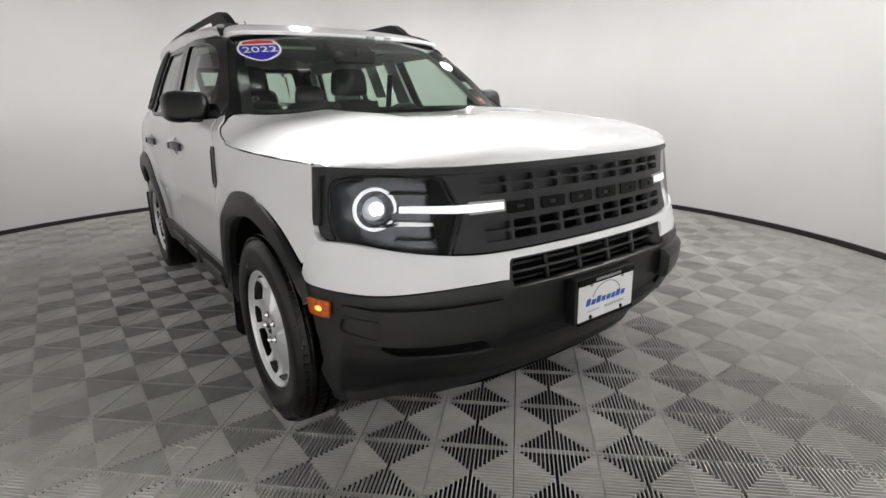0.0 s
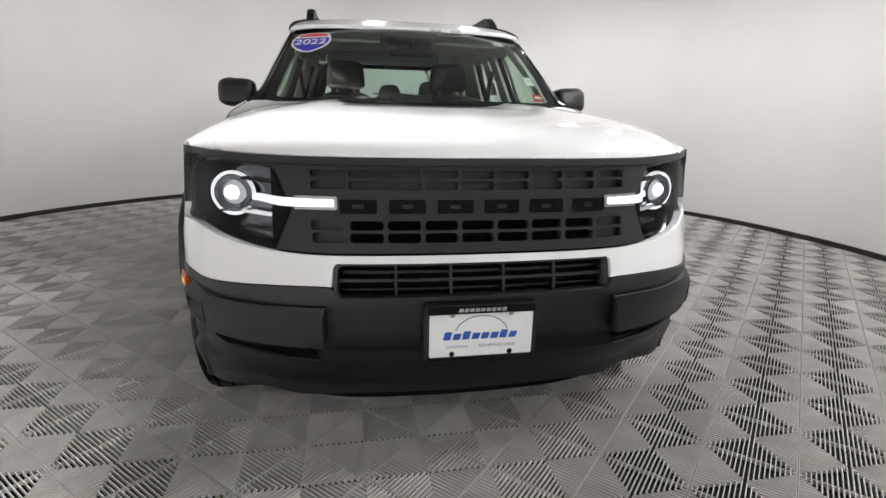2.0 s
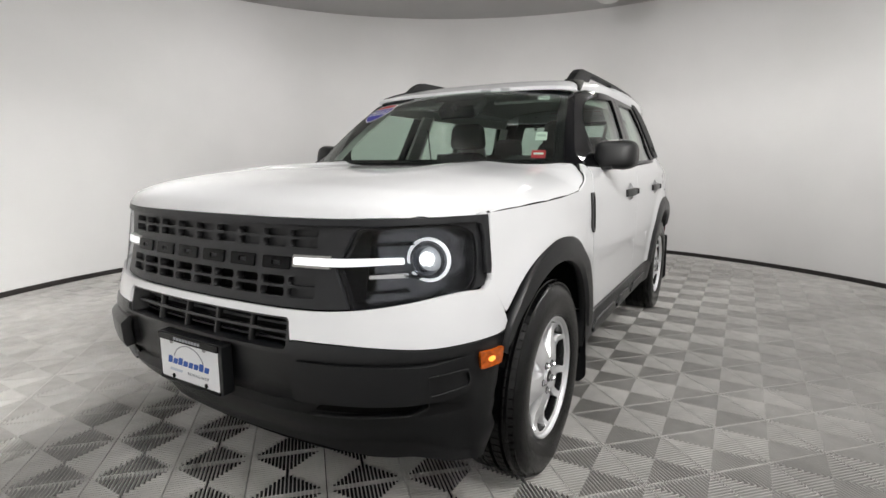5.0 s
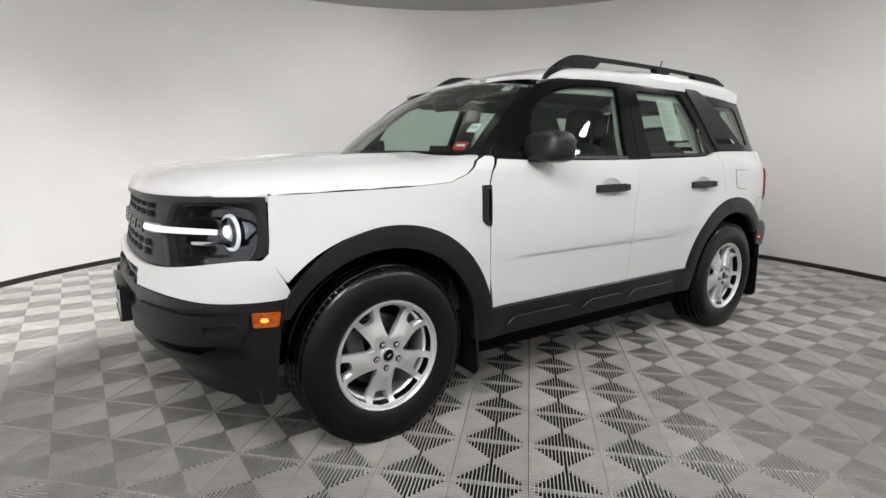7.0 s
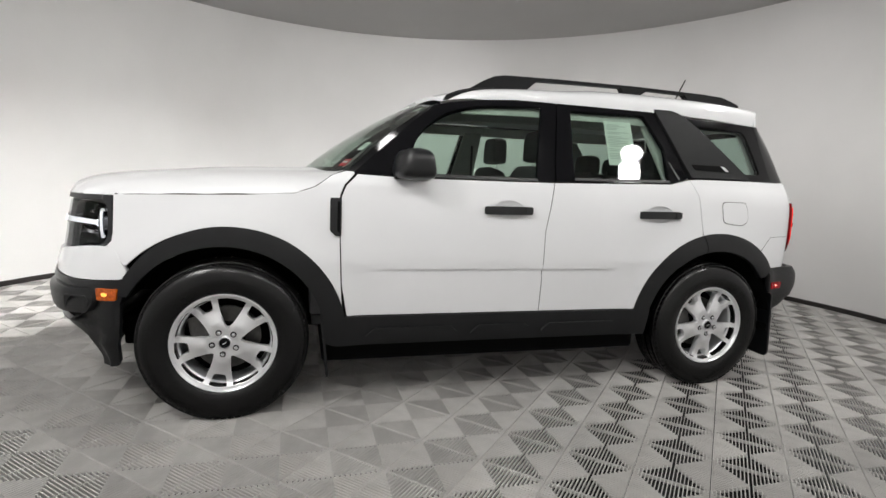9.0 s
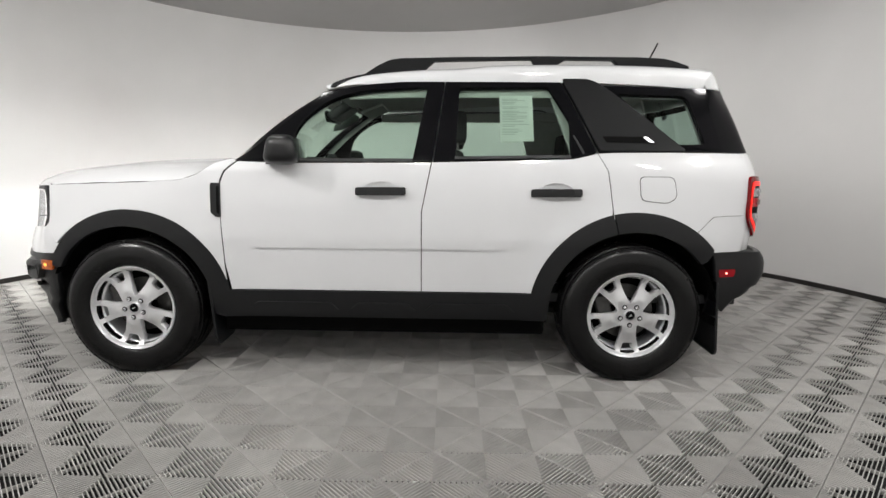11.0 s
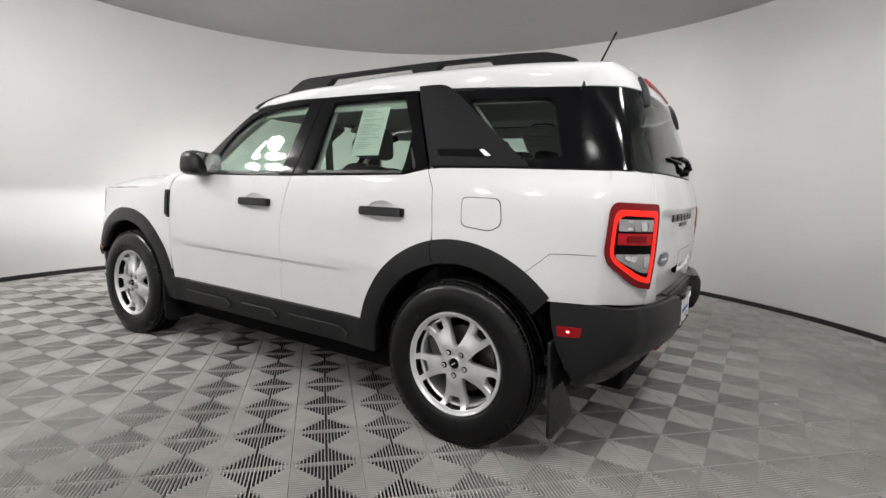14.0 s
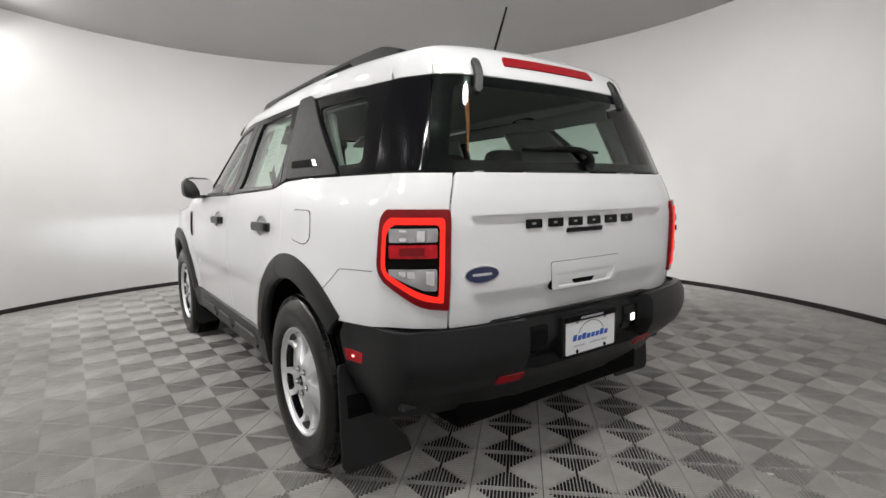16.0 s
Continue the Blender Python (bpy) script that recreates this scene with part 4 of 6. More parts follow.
    outline += [(0.395, 0.722), (0.405, 0.712), (0.412, 0.66)] + [(-float(a), float(b)) for a, b in low[::-1]]
    outline += [(fx(1.712), 0.662), (fx(1.741), 0.722), (1.2035, 0.793), (1.2025, 0.850), (1.198, 0.818), (1.170, 0.798)]
    panel("bumper_cover", outline, front, PAINT, car, lift=lambda s, z: (0.004 + 0.006 * math.exp(-((z - 0.70) / 0.03) ** 2)) * (1 - smooth01(0.95, 1.15, abs(s))), step=0.035, thick=0.03, label="white upper bumper cover")
    # black bumper
    tops = [(s, z - 0.004) for s, z in low]
    outline = [(-0.395, 0.630), (0.395, 0.630), (0.412, 0.655)] + [(-float(a), float(b)) for a, b in tops[::-1]] + [(fx(1.712), 0.657), (fx(1.755), 0.55), (fx(1.765), 0.42), (fx(1.772), 0.275), (fx(1.785), 0.254), (1.10, 0.249)]
    outline += [(float(s), 0.222 + 0.033 * smooth01(0.60, 0.35, abs(s)) + 0.026 * smooth01(0.68, 0.95, abs(s))) for s in np.linspace(0.95, -0.95, 21)] + [(-1.10, 0.249), (-fx(1.785), 0.254), (-fx(1.772), 0.275), (-fx(1.765), 0.42), (-fx(1.755), 0.55), (-fx(1.712), 0.657)]
    outline += [(float(a), float(b)) for a, b in tops] + [(-0.412, 0.655)]

    # steps of the bumper's face, from the top lip down to the chin
    face = spline([0.22, 0.29, 0.375, 0.435, 0.447, 0.470, 0.486, 0.606, 0.618, 0.650, 0.662], [-0.075, -0.045, -0.010, 0.006, -0.022, -0.024, -0.006, -0.004, 0.012, 0.010, 0.002])

    def bump_lift(s, z):
        a = abs(s)
        k = 0.25 * smooth01(0.40, 0.46, z)
        d = face(z) * (1 - 0.85 * smooth01(0.72 + k, 0.92 + k, a))
        d += 0.020 * smooth01(0.392, 0.362, z) * smooth01(0.82, 0.98, a)
        d -= 0.012 * (1 - smooth01(0.40, 0.43, a)) * smooth01(0.640, 0.625, z) * smooth01(0.47, 0.49, z)
        return d
    steps = [[(-1.15, z), (1.15, z)] for z in (0.362, 0.392, 0.435, 0.447, 0.470, 0.486)] + [[(sg * 0.43, z), (sg * 1.15, z)] for sg in (1, -1) for z in (0.606, 0.618)]
    def chin(s, z):
        return front(s, max(z, 0.28)) - Vector((0, 0, max(0.0, 0.28 - z)))
    bumper = panel("front_bumper", outline, chin, CLAD, car, lift=bump_lift, lines=steps, step=0.022, thick=0.03, label="grained black front bumper")
    dam = [(float(a), float(b)) for a, b in ((s, 0.262) for s in np.linspace(-0.70, 0.70, 25))] + [(float(a), 0.205 + 0.02 * smooth01(0.5, 0.7, abs(a))) for a in np.linspace(0.70, -0.70, 25)]
    panel("air_dam", dam, chin, DARK, bumper, lift=lambda s, z: -0.085 + 0.4 * (z - 0.262), thick=0.02, step=0.05, label="black rubber air dam under the bumper")
    # lower intake, with a near-black sheet behind as its shade
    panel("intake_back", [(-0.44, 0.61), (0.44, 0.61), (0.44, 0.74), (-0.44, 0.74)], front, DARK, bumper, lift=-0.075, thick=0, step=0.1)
    panel("intake_lip", rounded([(-0.408, 0.620), (0.408, 0.620), (0.402, 0.725), (-0.402, 0.725)], 0.02), front, CLAD, bumper,
          holes=[rounded([(-0.398, 0.630), (0.398, 0.630), (0.392, 0.716), (-0.392, 0.716)], 0.016)], lift=0.001, thick=0.07, step=0.03)
    panel("intake_bar", [(-0.398, 0.672), (0.398, 0.672), (0.398, 0.680), (-0.398, 0.680)], front, CLAD, bumper, lift=-0.02, thick=0.02, step=0.05)
    for y in (-0.235, -0.078, 0.078, 0.235):
        panel("intake_bar", [(y - 0.004, 0.63), (y + 0.004, 0.63), (y + 0.004, 0.715), (y - 0.004, 0.715)], front, CLAD, bumper, lift=-0.022, thick=0.02, step=0.05)
    for z in (0.646, 0.695):
        panel("intake_fin", [(-0.398, z - 0.004), (0.398, z - 0.004), (0.398, z + 0.003), (-0.398, z + 0.003)], front, GRILLE, bumper, lift=-0.055, thick=0.012, step=0.05)
    for sg in (1, -1):
        f = lambda s, z, sg=sg: front(sg * s, z)
        pocket = rounded([(0.895, 0.517, 0.012), (1.055, 0.527, 0.02), (1.072, 0.545, 0.02), (1.058, 0.573, 0.01), (0.90, 0.569, 0.008)])
        rim = rounded([(0.885, 0.511, 0.012), (1.062, 0.521, 0.02), (1.083, 0.545, 0.02), (1.066, 0.579, 0.01), (0.892, 0.575, 0.008)])
        guard_shape = [(0.432, 0.492, 0.006), (0.80, 0.492, 0.02), (1.05, 0.500, 0.03), (1.108, 0.552, 0.02), (1.100, 0.604, 0.01), (0.90, 0.596, 0.03), (0.70, 0.598, 0.02), (0.432, 0.602, 0.006)]

        def guard_lift(s, z):
            return 0.034 - 0.012 * smooth01(0.85, 1.15, s) - 0.026 * smooth01(0.580, 0.604, z) - 0.006 * smooth01(0.508, 0.494, z)
        guard = panel("corner_guard", rounded(guard_shape), f, CLAD, bumper, holes=[rim], lift=guard_lift, lines=[[(0.435, 0.580), (0.88, 0.5775)]], thick=0.034, step=0.025, label="raised black bumper corner guard")
        panel("pocket_rim", rim, f, CLAD, guard, holes=[pocket], lift=lambda s, z: guard_lift(s, z) + 0.0035, thick=0.02, step=0.02)
        panel("pocket", rim, f, CLAD, guard, lift=lambda s, z: guard_lift(s, z) - 0.022 * smooth01(0.53, 0.57, z), thick=0, step=0.02)
        # shade of the tow slot, laid in as a dark sheet
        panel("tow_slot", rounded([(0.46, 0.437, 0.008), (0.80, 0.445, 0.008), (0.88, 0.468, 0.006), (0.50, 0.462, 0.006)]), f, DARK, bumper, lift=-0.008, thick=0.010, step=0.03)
        panel("slot_lip", [(0.455, 0.437), (0.80, 0.445), (0.88, 0.469), (0.884, 0.464), (0.802, 0.437), (0.455, 0.429)], f, CLAD, bumper, lift=0.012, thick=0.02, step=0.03)
        # amber side marker
        mk = panel("side_marker", rounded([(fx(1.862), 0.613), (fx(1.757), 0.613), (fx(1.765), 0.563), (fx(1.857), 0.561)], 0.006), f, AMBER, bumper, lift=0.014, thick=0.012, step=0.02, label="amber side marker light, lit")
        panel("bulb", [(fx(1.812) + 0.016 * math.cos(a), 0.588 + 0.009 * math.sin(a)) for a in np.linspace(0, 6.0, 12)], f, AMBER_LIT, mk, lift=0.0155, thick=0.001, step=0.02)
        # headlight
        shell = panel("headlight", lens_outline(sg, 0.010), front, SMOKED, car, lift=-0.125, thick=0, step=0.05, label="round headlight, lit, in a gloss black housing")
        panel("housing_wall", lens_outline(sg, 0.011), front, BLACK_GLOSS, shell, holes=[lens_outline(sg, 0.004)], lift=-0.028, thick=0.10, step=0.05, edge=0.02)
        panel("reflector", lens_outline(sg, -0.004), front, SMOKED, shell,
              lift=lambda s, z: -0.105 + 0.016 * math.cos((z - 0.86) * 75), thick=0, step=0.02, label="silvery stepped reflector behind the lens")
        panel("lens", lens_outline(sg, 0.006), front, LENS, shell, lift=-0.004, thick=0, step=0.04)
        ax = Vector((1, sg * 0.18, 0)).normalized()
        c = Vector((1.862, sg * 0.702, 0.876))
        turn = ax.to_track_quat("Y", "Z").to_matrix().to_4x4()
        lathe("ring_light", [(0.058, 0.0), (0.067, 0.0), (0.067, -0.008), (0.058, -0.008), (0.058, 0.0)], WHITE_SOFT, shell, n=40, at=Matrix.Translation(c - ax * 0.004) @ turn)
        lathe("bezel_ring", [(0.055, 0.002), (0.044, 0.004), (0.038, -0.03), (0.055, -0.03), (0.055, 0.002)], SMOKED, shell, n=40, at=Matrix.Translation(c) @ turn)
        lathe("projector", [(0.0, 0.014), (0.016, 0.011), (0.029, 0.002), (0.037, -0.012), (0.038, -0.03)], PROJECTOR, shell, n=32, at=Matrix.Translation(c - ax * 0.004) @ turn, label="bright projector lens")
        lathe("projector_core", [(0.0, 0.0165), (0.012, 0.0145), (0.022, 0.009), (0.022, 0.004), (0.0, 0.004)], WHITE_LIT, shell, n=24, at=Matrix.Translation(c - ax * 0.004 + Vector((0, 0, 0.003))) @ turn)
        bar = rounded([(0.398, 0.872), (0.55, 0.870), (0.74, 0.872), (0.735, 0.892), (0.55, 0.893), (0.398, 0.893)], 0.006)
        panel("light_bar_frame", rounded([(0.390, 0.865), (0.515, 0.863), (0.515, 0.900), (0.390, 0.900)], 0.006), f, STEEL, shell, lift=-0.001, thick=0.012, step=0.04)
        panel("light_bar", bar, f, WHITE_SOFT, shell, lift=lambda s, z: 0.004 - 0.085 * smooth01(0.50, 0.72, s), thick=0.01, step=0.02, label="white running light bar, lit")
        box("beam_shield", (0.028, 0.05, 0.0015), (1.914, sg * 0.702, 0.838), BLACK_SATIN, shell, 0)
        for z0, z1, q in ((0.925, 0.933, 0), (0.832, 0.842, 1), (0.79, 0.796, 0)):
            panel("reflector_fin", rounded([(0.60, z0), (0.78, z0 + 0.004), (0.76, z1 + 0.006), (0.60, z1)], 0.005), f, CHROME if q else BLACK_GLOSS, shell, lift=-0.06, thick=0.02, step=0.04)
    # plate
    tilt = Matrix.Translation((2.148, 0.003, 0.530)) @ pose(0, 0, 0, 90, 0, 90)
    dealer_plate(tilt, bumper)


def dealer_plate(m, parent):
    """A 305 x 152 mm plate facing the local z, in a black frame."""
    bm_at = m
    back = prism("plate_holder", rounded([(-0.165, -0.082), (0.165, -0.082), (0.165, 0.082), (-0.165, 0.082)], 0.012), "z", -0.03, 0.010, CLAD, parent, 0.003, at=bm_at)
    plate = prism("plate", rounded([(-0.150, -0.074), (0.150, -0.074), (0.150, 0.074), (-0.150, 0.074)], 0.012), "z", 0.011, 0.0125, PLATE_WHITE, back, 0, at=bm_at, label="white dealer plate with blue lettering bars")
    prism("plate_frame", rounded([(-0.155, 0.058), (0.155, 0.058), (0.155, 0.080), (-0.155, 0.080)], 0.006), "z", 0.010, 0.0165, BLACK_GLOSS, back, 0.001, at=bm_at)
    prism("plate_frame", rounded([(-0.155, -0.080), (0.155, -0.080), (0.155, -0.070), (-0.155, -0.070)], 0.003), "z", 0.010, 0.0165, BLACK_GLOSS, back, 0.001, at=bm_at)
    for i in range(9):                         # raised marks along the frame's upper bar
        x = -0.062 + i * 0.0155
        prism("frame_mark", [(x - 0.006, 0.064), (x + 0.006, 0.064), (x + 0.008, 0.074), (x - 0.004, 0.074)], "z", 0.0165, 0.0172, INK_GREY, back, 0, at=bm_at)
    for i in range(8):                         # slanting bars for the dealer's mark
        x, w = -0.098 + i * 0.0272, 0.021
        hh = 0.015 if i in (0, 2, 6) else 0.0115
        prism("logo_bar", rounded([(x - w / 2 - 0.003, -0.019), (x + w / 2 - 0.003, -0.019), (x + w / 2 + 0.003, -0.019 + 2 * hh * 0.8), (x - w / 2 + 0.003, -0.019 + 2 * hh * 0.8)], 0.003), "z", 0.0125, 0.0135, LOGO_BLUE, plate, 0, at=bm_at)
    n = 14
    a = [radians(lerp(18, 162, i / n)) for i in range(n + 1)]
    prism("logo_arc", [(0.082 * math.cos(t), -0.012 + 0.072 * math.sin(t) * 0.9) for t in a] + [(0.078 * math.cos(t), -0.012 + 0.068 * math.sin(t) * 0.9) for t in a[::-1]], "z", 0.0125, 0.0133, INK_GREY, plate, 0, at=bm_at)
    words("lettering", "R E I M A G I N E D", 0.013, INK_GREY, plate, bm_at @ Matrix.Translation((0.045, -0.040, 0.0132)), shear=0.2)
    prism("logo_bar", [(-0.105, -0.044), (-0.040, -0.044), (-0.036, -0.036), (-0.100, -0.036)], "z", 0.0125, 0.0133, material_pale(), plate, 0, at=bm_at)
    for x in (-0.085, 0.085):
        for z in (0.055, -0.062):
            lathe("bolt", [(0.0, 0.004), (0.006, 0.003), (0.008, 0.0), (0.0, 0.0)], STEEL if z > 0 else BLACK_GLOSS, plate, n=12, at=bm_at @ Matrix.Translation((x, z, 0.0125)) @ pose(0, 0, 0, 90))


def material_pale():
    m = bpy.data.materials.get("logo_pale") or material("logo_pale", (0.55, 0.6, 0.68), 0.4)
    return m


build_front()


# ---------------------------------------------------------------- rear end
def build_rear():
    outline = [(s, 0.700) for s in np.linspace(1.10, -1.10, 31)]
    r_in = [(rx(-1.755), 0.700), (rx(-1.765), 0.60), (rx(-1.79), 0.50), (rx(-1.83), 0.40), (rx(-1.85), 0.37)]

    def q(x):
        return 1.2 + (x + 1.82)
    ring = [(q(-1.752), 0.698), (q(-1.765), 0.60), (q(-1.79), 0.50), (q(-1.83), 0.41), (q(-1.86), 0.375)]
    out = [(float(a), b) for a, b in outline[::-1]] + ring + [(1.0, 0.35), (0.7, 0.335), (-0.7, 0.335), (-1.0, 0.35)] + [(-a, b) for a, b in ring[::-1]]

    def lift(s, z):
        a = abs(s)
        d = -0.055 * (1 - smooth01(0.35, 0.37, a)) * smooth01(0.500, 0.512, z)
        d -= 0.02 * (1 - smooth01(0.28, 0.50, a)) * smooth01(0.672, 0.69, z)
        d += 0.012 * smooth01(0.62, 0.60, z) * 0
        d -= 0.016 * smooth01(0.516, 0.502, z) * (1 - 0.6 * smooth01(0.33, 0.28, a))
        d -= 0.02 * smooth01(0.455, 0.43, z)
        d -= 0.022 * smooth01(0.655, 0.70, z) * smooth01(0.36, 0.5, a)
        return d
    bumper = panel("rear_bumper", out, rear_low, CLAD, car, lift=lift, lines=[[(-1.24, z), (1.24, z)] for z in (0.498, 0.509, 0.520)], step=0.025, thick=0.03, label="grained black rear bumper")
    panel("bumper_shelf", [(-1.05, 0), (1.05, 0), (1.05, 1), (-1.05, 1)], lambda s, t: rear_low(s, 0.694).lerp(rear(s * 0.92, 0.690) + Vector((0.03, 0, 0)), 0.45 + 0.55 * t), CLAD, bumper, step=0.1, thick=0.01)
    dealer_plate(Matrix.Translation((-2.122, 0, 0.588)) @ pose(0, 0, 0, 90, 0, -90), bumper)
    for sg in (1, -1):
        f = lambda s, z, sg=sg: rear_low(sg * s, z)
        panel("reflector", rounded([(0.345, 0.452), (0.465, 0.458), (0.462, 0.492), (0.345, 0.486)], 0.005), f, RED_REFLECT, bumper, lift=lambda s, z: -0.010 - 0.02 * smooth01(0.455, 0.43, z), thick=0.008, step=0.03, label="red bumper reflector")
        mk = panel("side_marker", rounded([(q(-1.782), 0.613), (q(-1.872), 0.613), (q(-1.868), 0.575), (q(-1.788), 0.572)], 0.005), f, RED_REFLECT, bumper, lift=0.004, thick=0.006, step=0.02, label="red side marker light, lit")
        panel("bulb", [(q(-1.826) + 0.006 * math.cos(a), 0.594 + 0.004 * math.sin(a)) for a in np.linspace(0, 6.0, 12)], f, RED_BULB, mk, lift=0.006, thick=0.001, step=0.02)
        lampbox = panel("plate_lamp", rounded([(0.235, 0.535), (0.335, 0.535), (0.335, 0.660), (0.235, 0.660)], 0.01), f, BLACK_GLOSS, bumper, lift=-0.048, thick=0.01, step=0.04)
        if sg < 0:
            for dz in (0.585, 0.61):
                panel("plate_led", rounded([(0.285, dz - 0.010), (0.31, dz - 0.010), (0.31, dz + 0.010), (0.285, dz + 0.010)], 0.003), f, WHITE_LIT, lampbox, lift=-0.044, thick=0.003, step=0.02)
        # tail light
        g = lambda s, z, sg=sg: rear(sg * s, z)

        def shape(k):
            pts = [(0.693 + k, 1.095 - k * 0.9, 0.02), (1.05 - k, 1.098 - k * 0.9, 0.03), (1.095 - k, 1.07 - k * 0.9, 0.02), (1.115 - k * 1.2, 0.905, 0.03), (1.08 - k * 1.2, 0.868 + k * 0.3, 0.03), (0.83, 0.775 + k * 0.9, 0.05), (0.693 + k, 0.762 + k * 0.9, 0.012)]
            return rounded(pts)
        lamp = panel("tail_light", shape(0.0), g, RED_LENS, car, lift=0.014, thick=0.03, step=0.03, label="red tail light, lit, with clear inner lenses")
        panel("light_ring", shape(0.030), g, RED_LIT, lamp, holes=[shape(0.054)], lift=0.018, thick=0.004, step=0.03)
        panel("inner_shell", shape(0.054), g, DARK, lamp, lift=0.0145, thick=0, step=0.03)

        def strip(z0, z1, mt, nm):
            return panel(nm, rounded([(0.758, z0), (1.018, z0), (1.022, z1), (0.758, z1)], 0.008), g, mt, lamp, lift=0.017, thick=0.004, step=0.03)
        strip(0.992, 1.036, REVERSE, "reversing_lens")
        strip(0.940, 0.984, STOP_LIT, "stop_lens")
        panel("stop_block", rounded([(0.82, 0.950), (0.95, 0.950), (0.95, 0.975), (0.82, 0.975)], 0.005), g, RED_LENS, lamp, lift=0.024, thick=0.008, step=0.03)
        for k in range(5):                     # facets of the clear reflectors
            s0 = 0.772 + k * 0.048
            panel("lens_facet", rounded([(s0, 0.996), (s0 + 0.040, 0.996), (s0 + 0.040, 1.032), (s0, 1.032)], 0.006), g, CHROME if k in (1, 3) else REVERSE, lamp, lift=lambda s_, z_, k=k: 0.0195 + 0.004 * math.sin((z_ - 0.996) * 87 + k), thick=0.003, step=0.012)
            panel("lens_facet", rounded([(s0, 0.850 + 0.010 * k), (s0 + 0.040, 0.858 + 0.010 * k), (s0 + 0.040, 0.899), (s0, 0.899)], 0.006), g, CHROME if k in (0, 2, 3) else REVERSE, lamp, lift=lambda s_, z_, k=k: 0.0195 + 0.004 * math.sin((z_ - 0.85) * 60 + 2 * k), thick=0.003, step=0.012)
        panel("indicator_lens", rounded([(0.758, 0.832), (0.82, 0.835), (1.02, 0.888), (1.025, 0.905), (0.758, 0.905)], 0.01), g, REVERSE, lamp, lift=0.017, thick=0.004, step=0.03)
        # hinge of the opening glass
        h = lambda s, z, sg=sg: hatch(sg * s, z)
        sc = 0.50 + 0.018 * sg
        panel("glass_hinge", rounded([(sc - 0.024, 1.505), (sc + 0.024, 1.505), (sc + 0.024, 1.624), (sc - 0.024, 1.624)], 0.02), h, CLAD, gate, lift=lambda s, z: 0.020 - 0.009 * ((z - 1.565) / 0.06) ** 2, thick=0.022, step=0.02, label="black glass hinge cover")
    # brake light, badge, letters, handle, wiper
    panel("brake_light", rounded([(-0.30, 1.612), (0.325, 1.612), (0.315, 1.645), (-0.29, 1.645)], 0.008), hatch, RED_REFLECT, gate, lift=0.006, thick=0.01, step=0.03, label="long red high brake light")
    for i in range(6):
        y = 0.272 - i * 0.113
        panel("badge_block", rounded([(s_of_y(y - 0.038), 1.016), (s_of_y(y + 0.038), 1.016), (s_of_y(y + 0.038), 1.051), (s_of_y(y - 0.038), 1.051)], 0.005), rear, BLACK_GLOSS, gate,
              holes=[rounded([(s_of_y(y - 0.014), 1.029), (s_of_y(y + 0.014), 1.029), (s_of_y(y + 0.014), 1.038), (s_of_y(y - 0.014), 1.038)], 0.002)], lift=-0.020, thick=0.010, step=0.03)
    for i in range(5):
        y = 0.078 - i * 0.044
        panel("badge_bar", [(s_of_y(y - 0.019), 0.990), (s_of_y(y + 0.019), 0.990), (s_of_y(y + 0.019) - 0.004, 1.007), (s_of_y(y - 0.019) - 0.004, 1.007)], rear, BLACK_GLOSS, gate, lift=-0.021, thick=0.008, step=0.03)
    oy = 0.525
    el = lambda k: [(s_of_y(oy) + (0.080 - k) * math.cos(a), 0.872 + (0.031 - k) * math.sin(a)) for a in np.linspace(0, 2 * math.pi, 33)[:-1]]
    badge = panel("oval_badge", el(0), rear, CHROME, gate, lift=0.004, thick=0.006, step=0.02, label="blue oval badge with a silver rim")
    panel("badge_face", el(0.004), rear, BADGE_BLUE, badge, lift=0.005, thick=0.001, step=0.02)
    panel("badge_mark", rounded([(s_of_y(oy) - 0.045, 0.868), (s_of_y(oy) + 0.045, 0.868), (s_of_y(oy) + 0.045, 0.877), (s_of_y(oy) - 0.045, 0.877)], 0.005), rear, ALLOY, badge, lift=0.0058, thick=0.0006, step=0.02)
    panel("handle_gap", rounded([(-0.1915, 0.7745), (0.1915, 0.7745), (0.2065, 0.8865), (-0.2065, 0.8865)], 0.013), rear, DARK, gate, holes=[rounded([(-0.189, 0.777), (0.189, 0.777), (0.204, 0.884), (-0.204, 0.884)], 0.012)], lift=0.0012, thick=0.02, step=0.03)
    panel("handle_plate", rounded([(-0.19, 0.776), (0.19, 0.776), (0.205, 0.885), (-0.205, 0.885)], 0.012), rear, PAINT, gate, holes=[rounded([(-0.155, 0.786), (0.155, 0.786), (0.185, 0.838), (-0.185, 0.838)], 0.01)], lift=0.0025, thick=0.02, step=0.03)
    panel("handle_recess", rounded([(-0.16, 0.784), (0.16, 0.784), (0.188, 0.842), (-0.188, 0.842)], 0.01), rear, PAINT, gate, lift=lambda s, z: -0.014 - 0.02 * smooth01(0.79, 0.84, z), thick=0, step=0.02)
    panel("handle_grip", rounded([(-0.05, 0.784), (0.05, 0.784), (0.10, 0.842), (-0.10, 0.842)], 0.006), rear, BLACK_GLOSS, gate, lift=-0.010, thick=0.02, step=0.03)
    p0 = rear_up(-0.02, 1.25) + Vector((-0.02, 0, 0))
    wip = tube("wiper", [rear_up(s, z) + Vector((-0.028, 0, 0)) for s, z in ((-0.05, 1.262), (-0.04, 1.292), (0.0, 1.31), (0.10, 1.312), (0.22, 1.305))], [0.016, 0.014, 0.010, 0.008, 0.006], BLACK_GLOSS, gate, label="black rear wiper")
    tube("wiper_blade", [rear_up(s, 1.303) + Vector((-0.012, 0, 0)) for s in np.linspace(-0.12, 0.30, 8)], 0.006, DARK, wip)
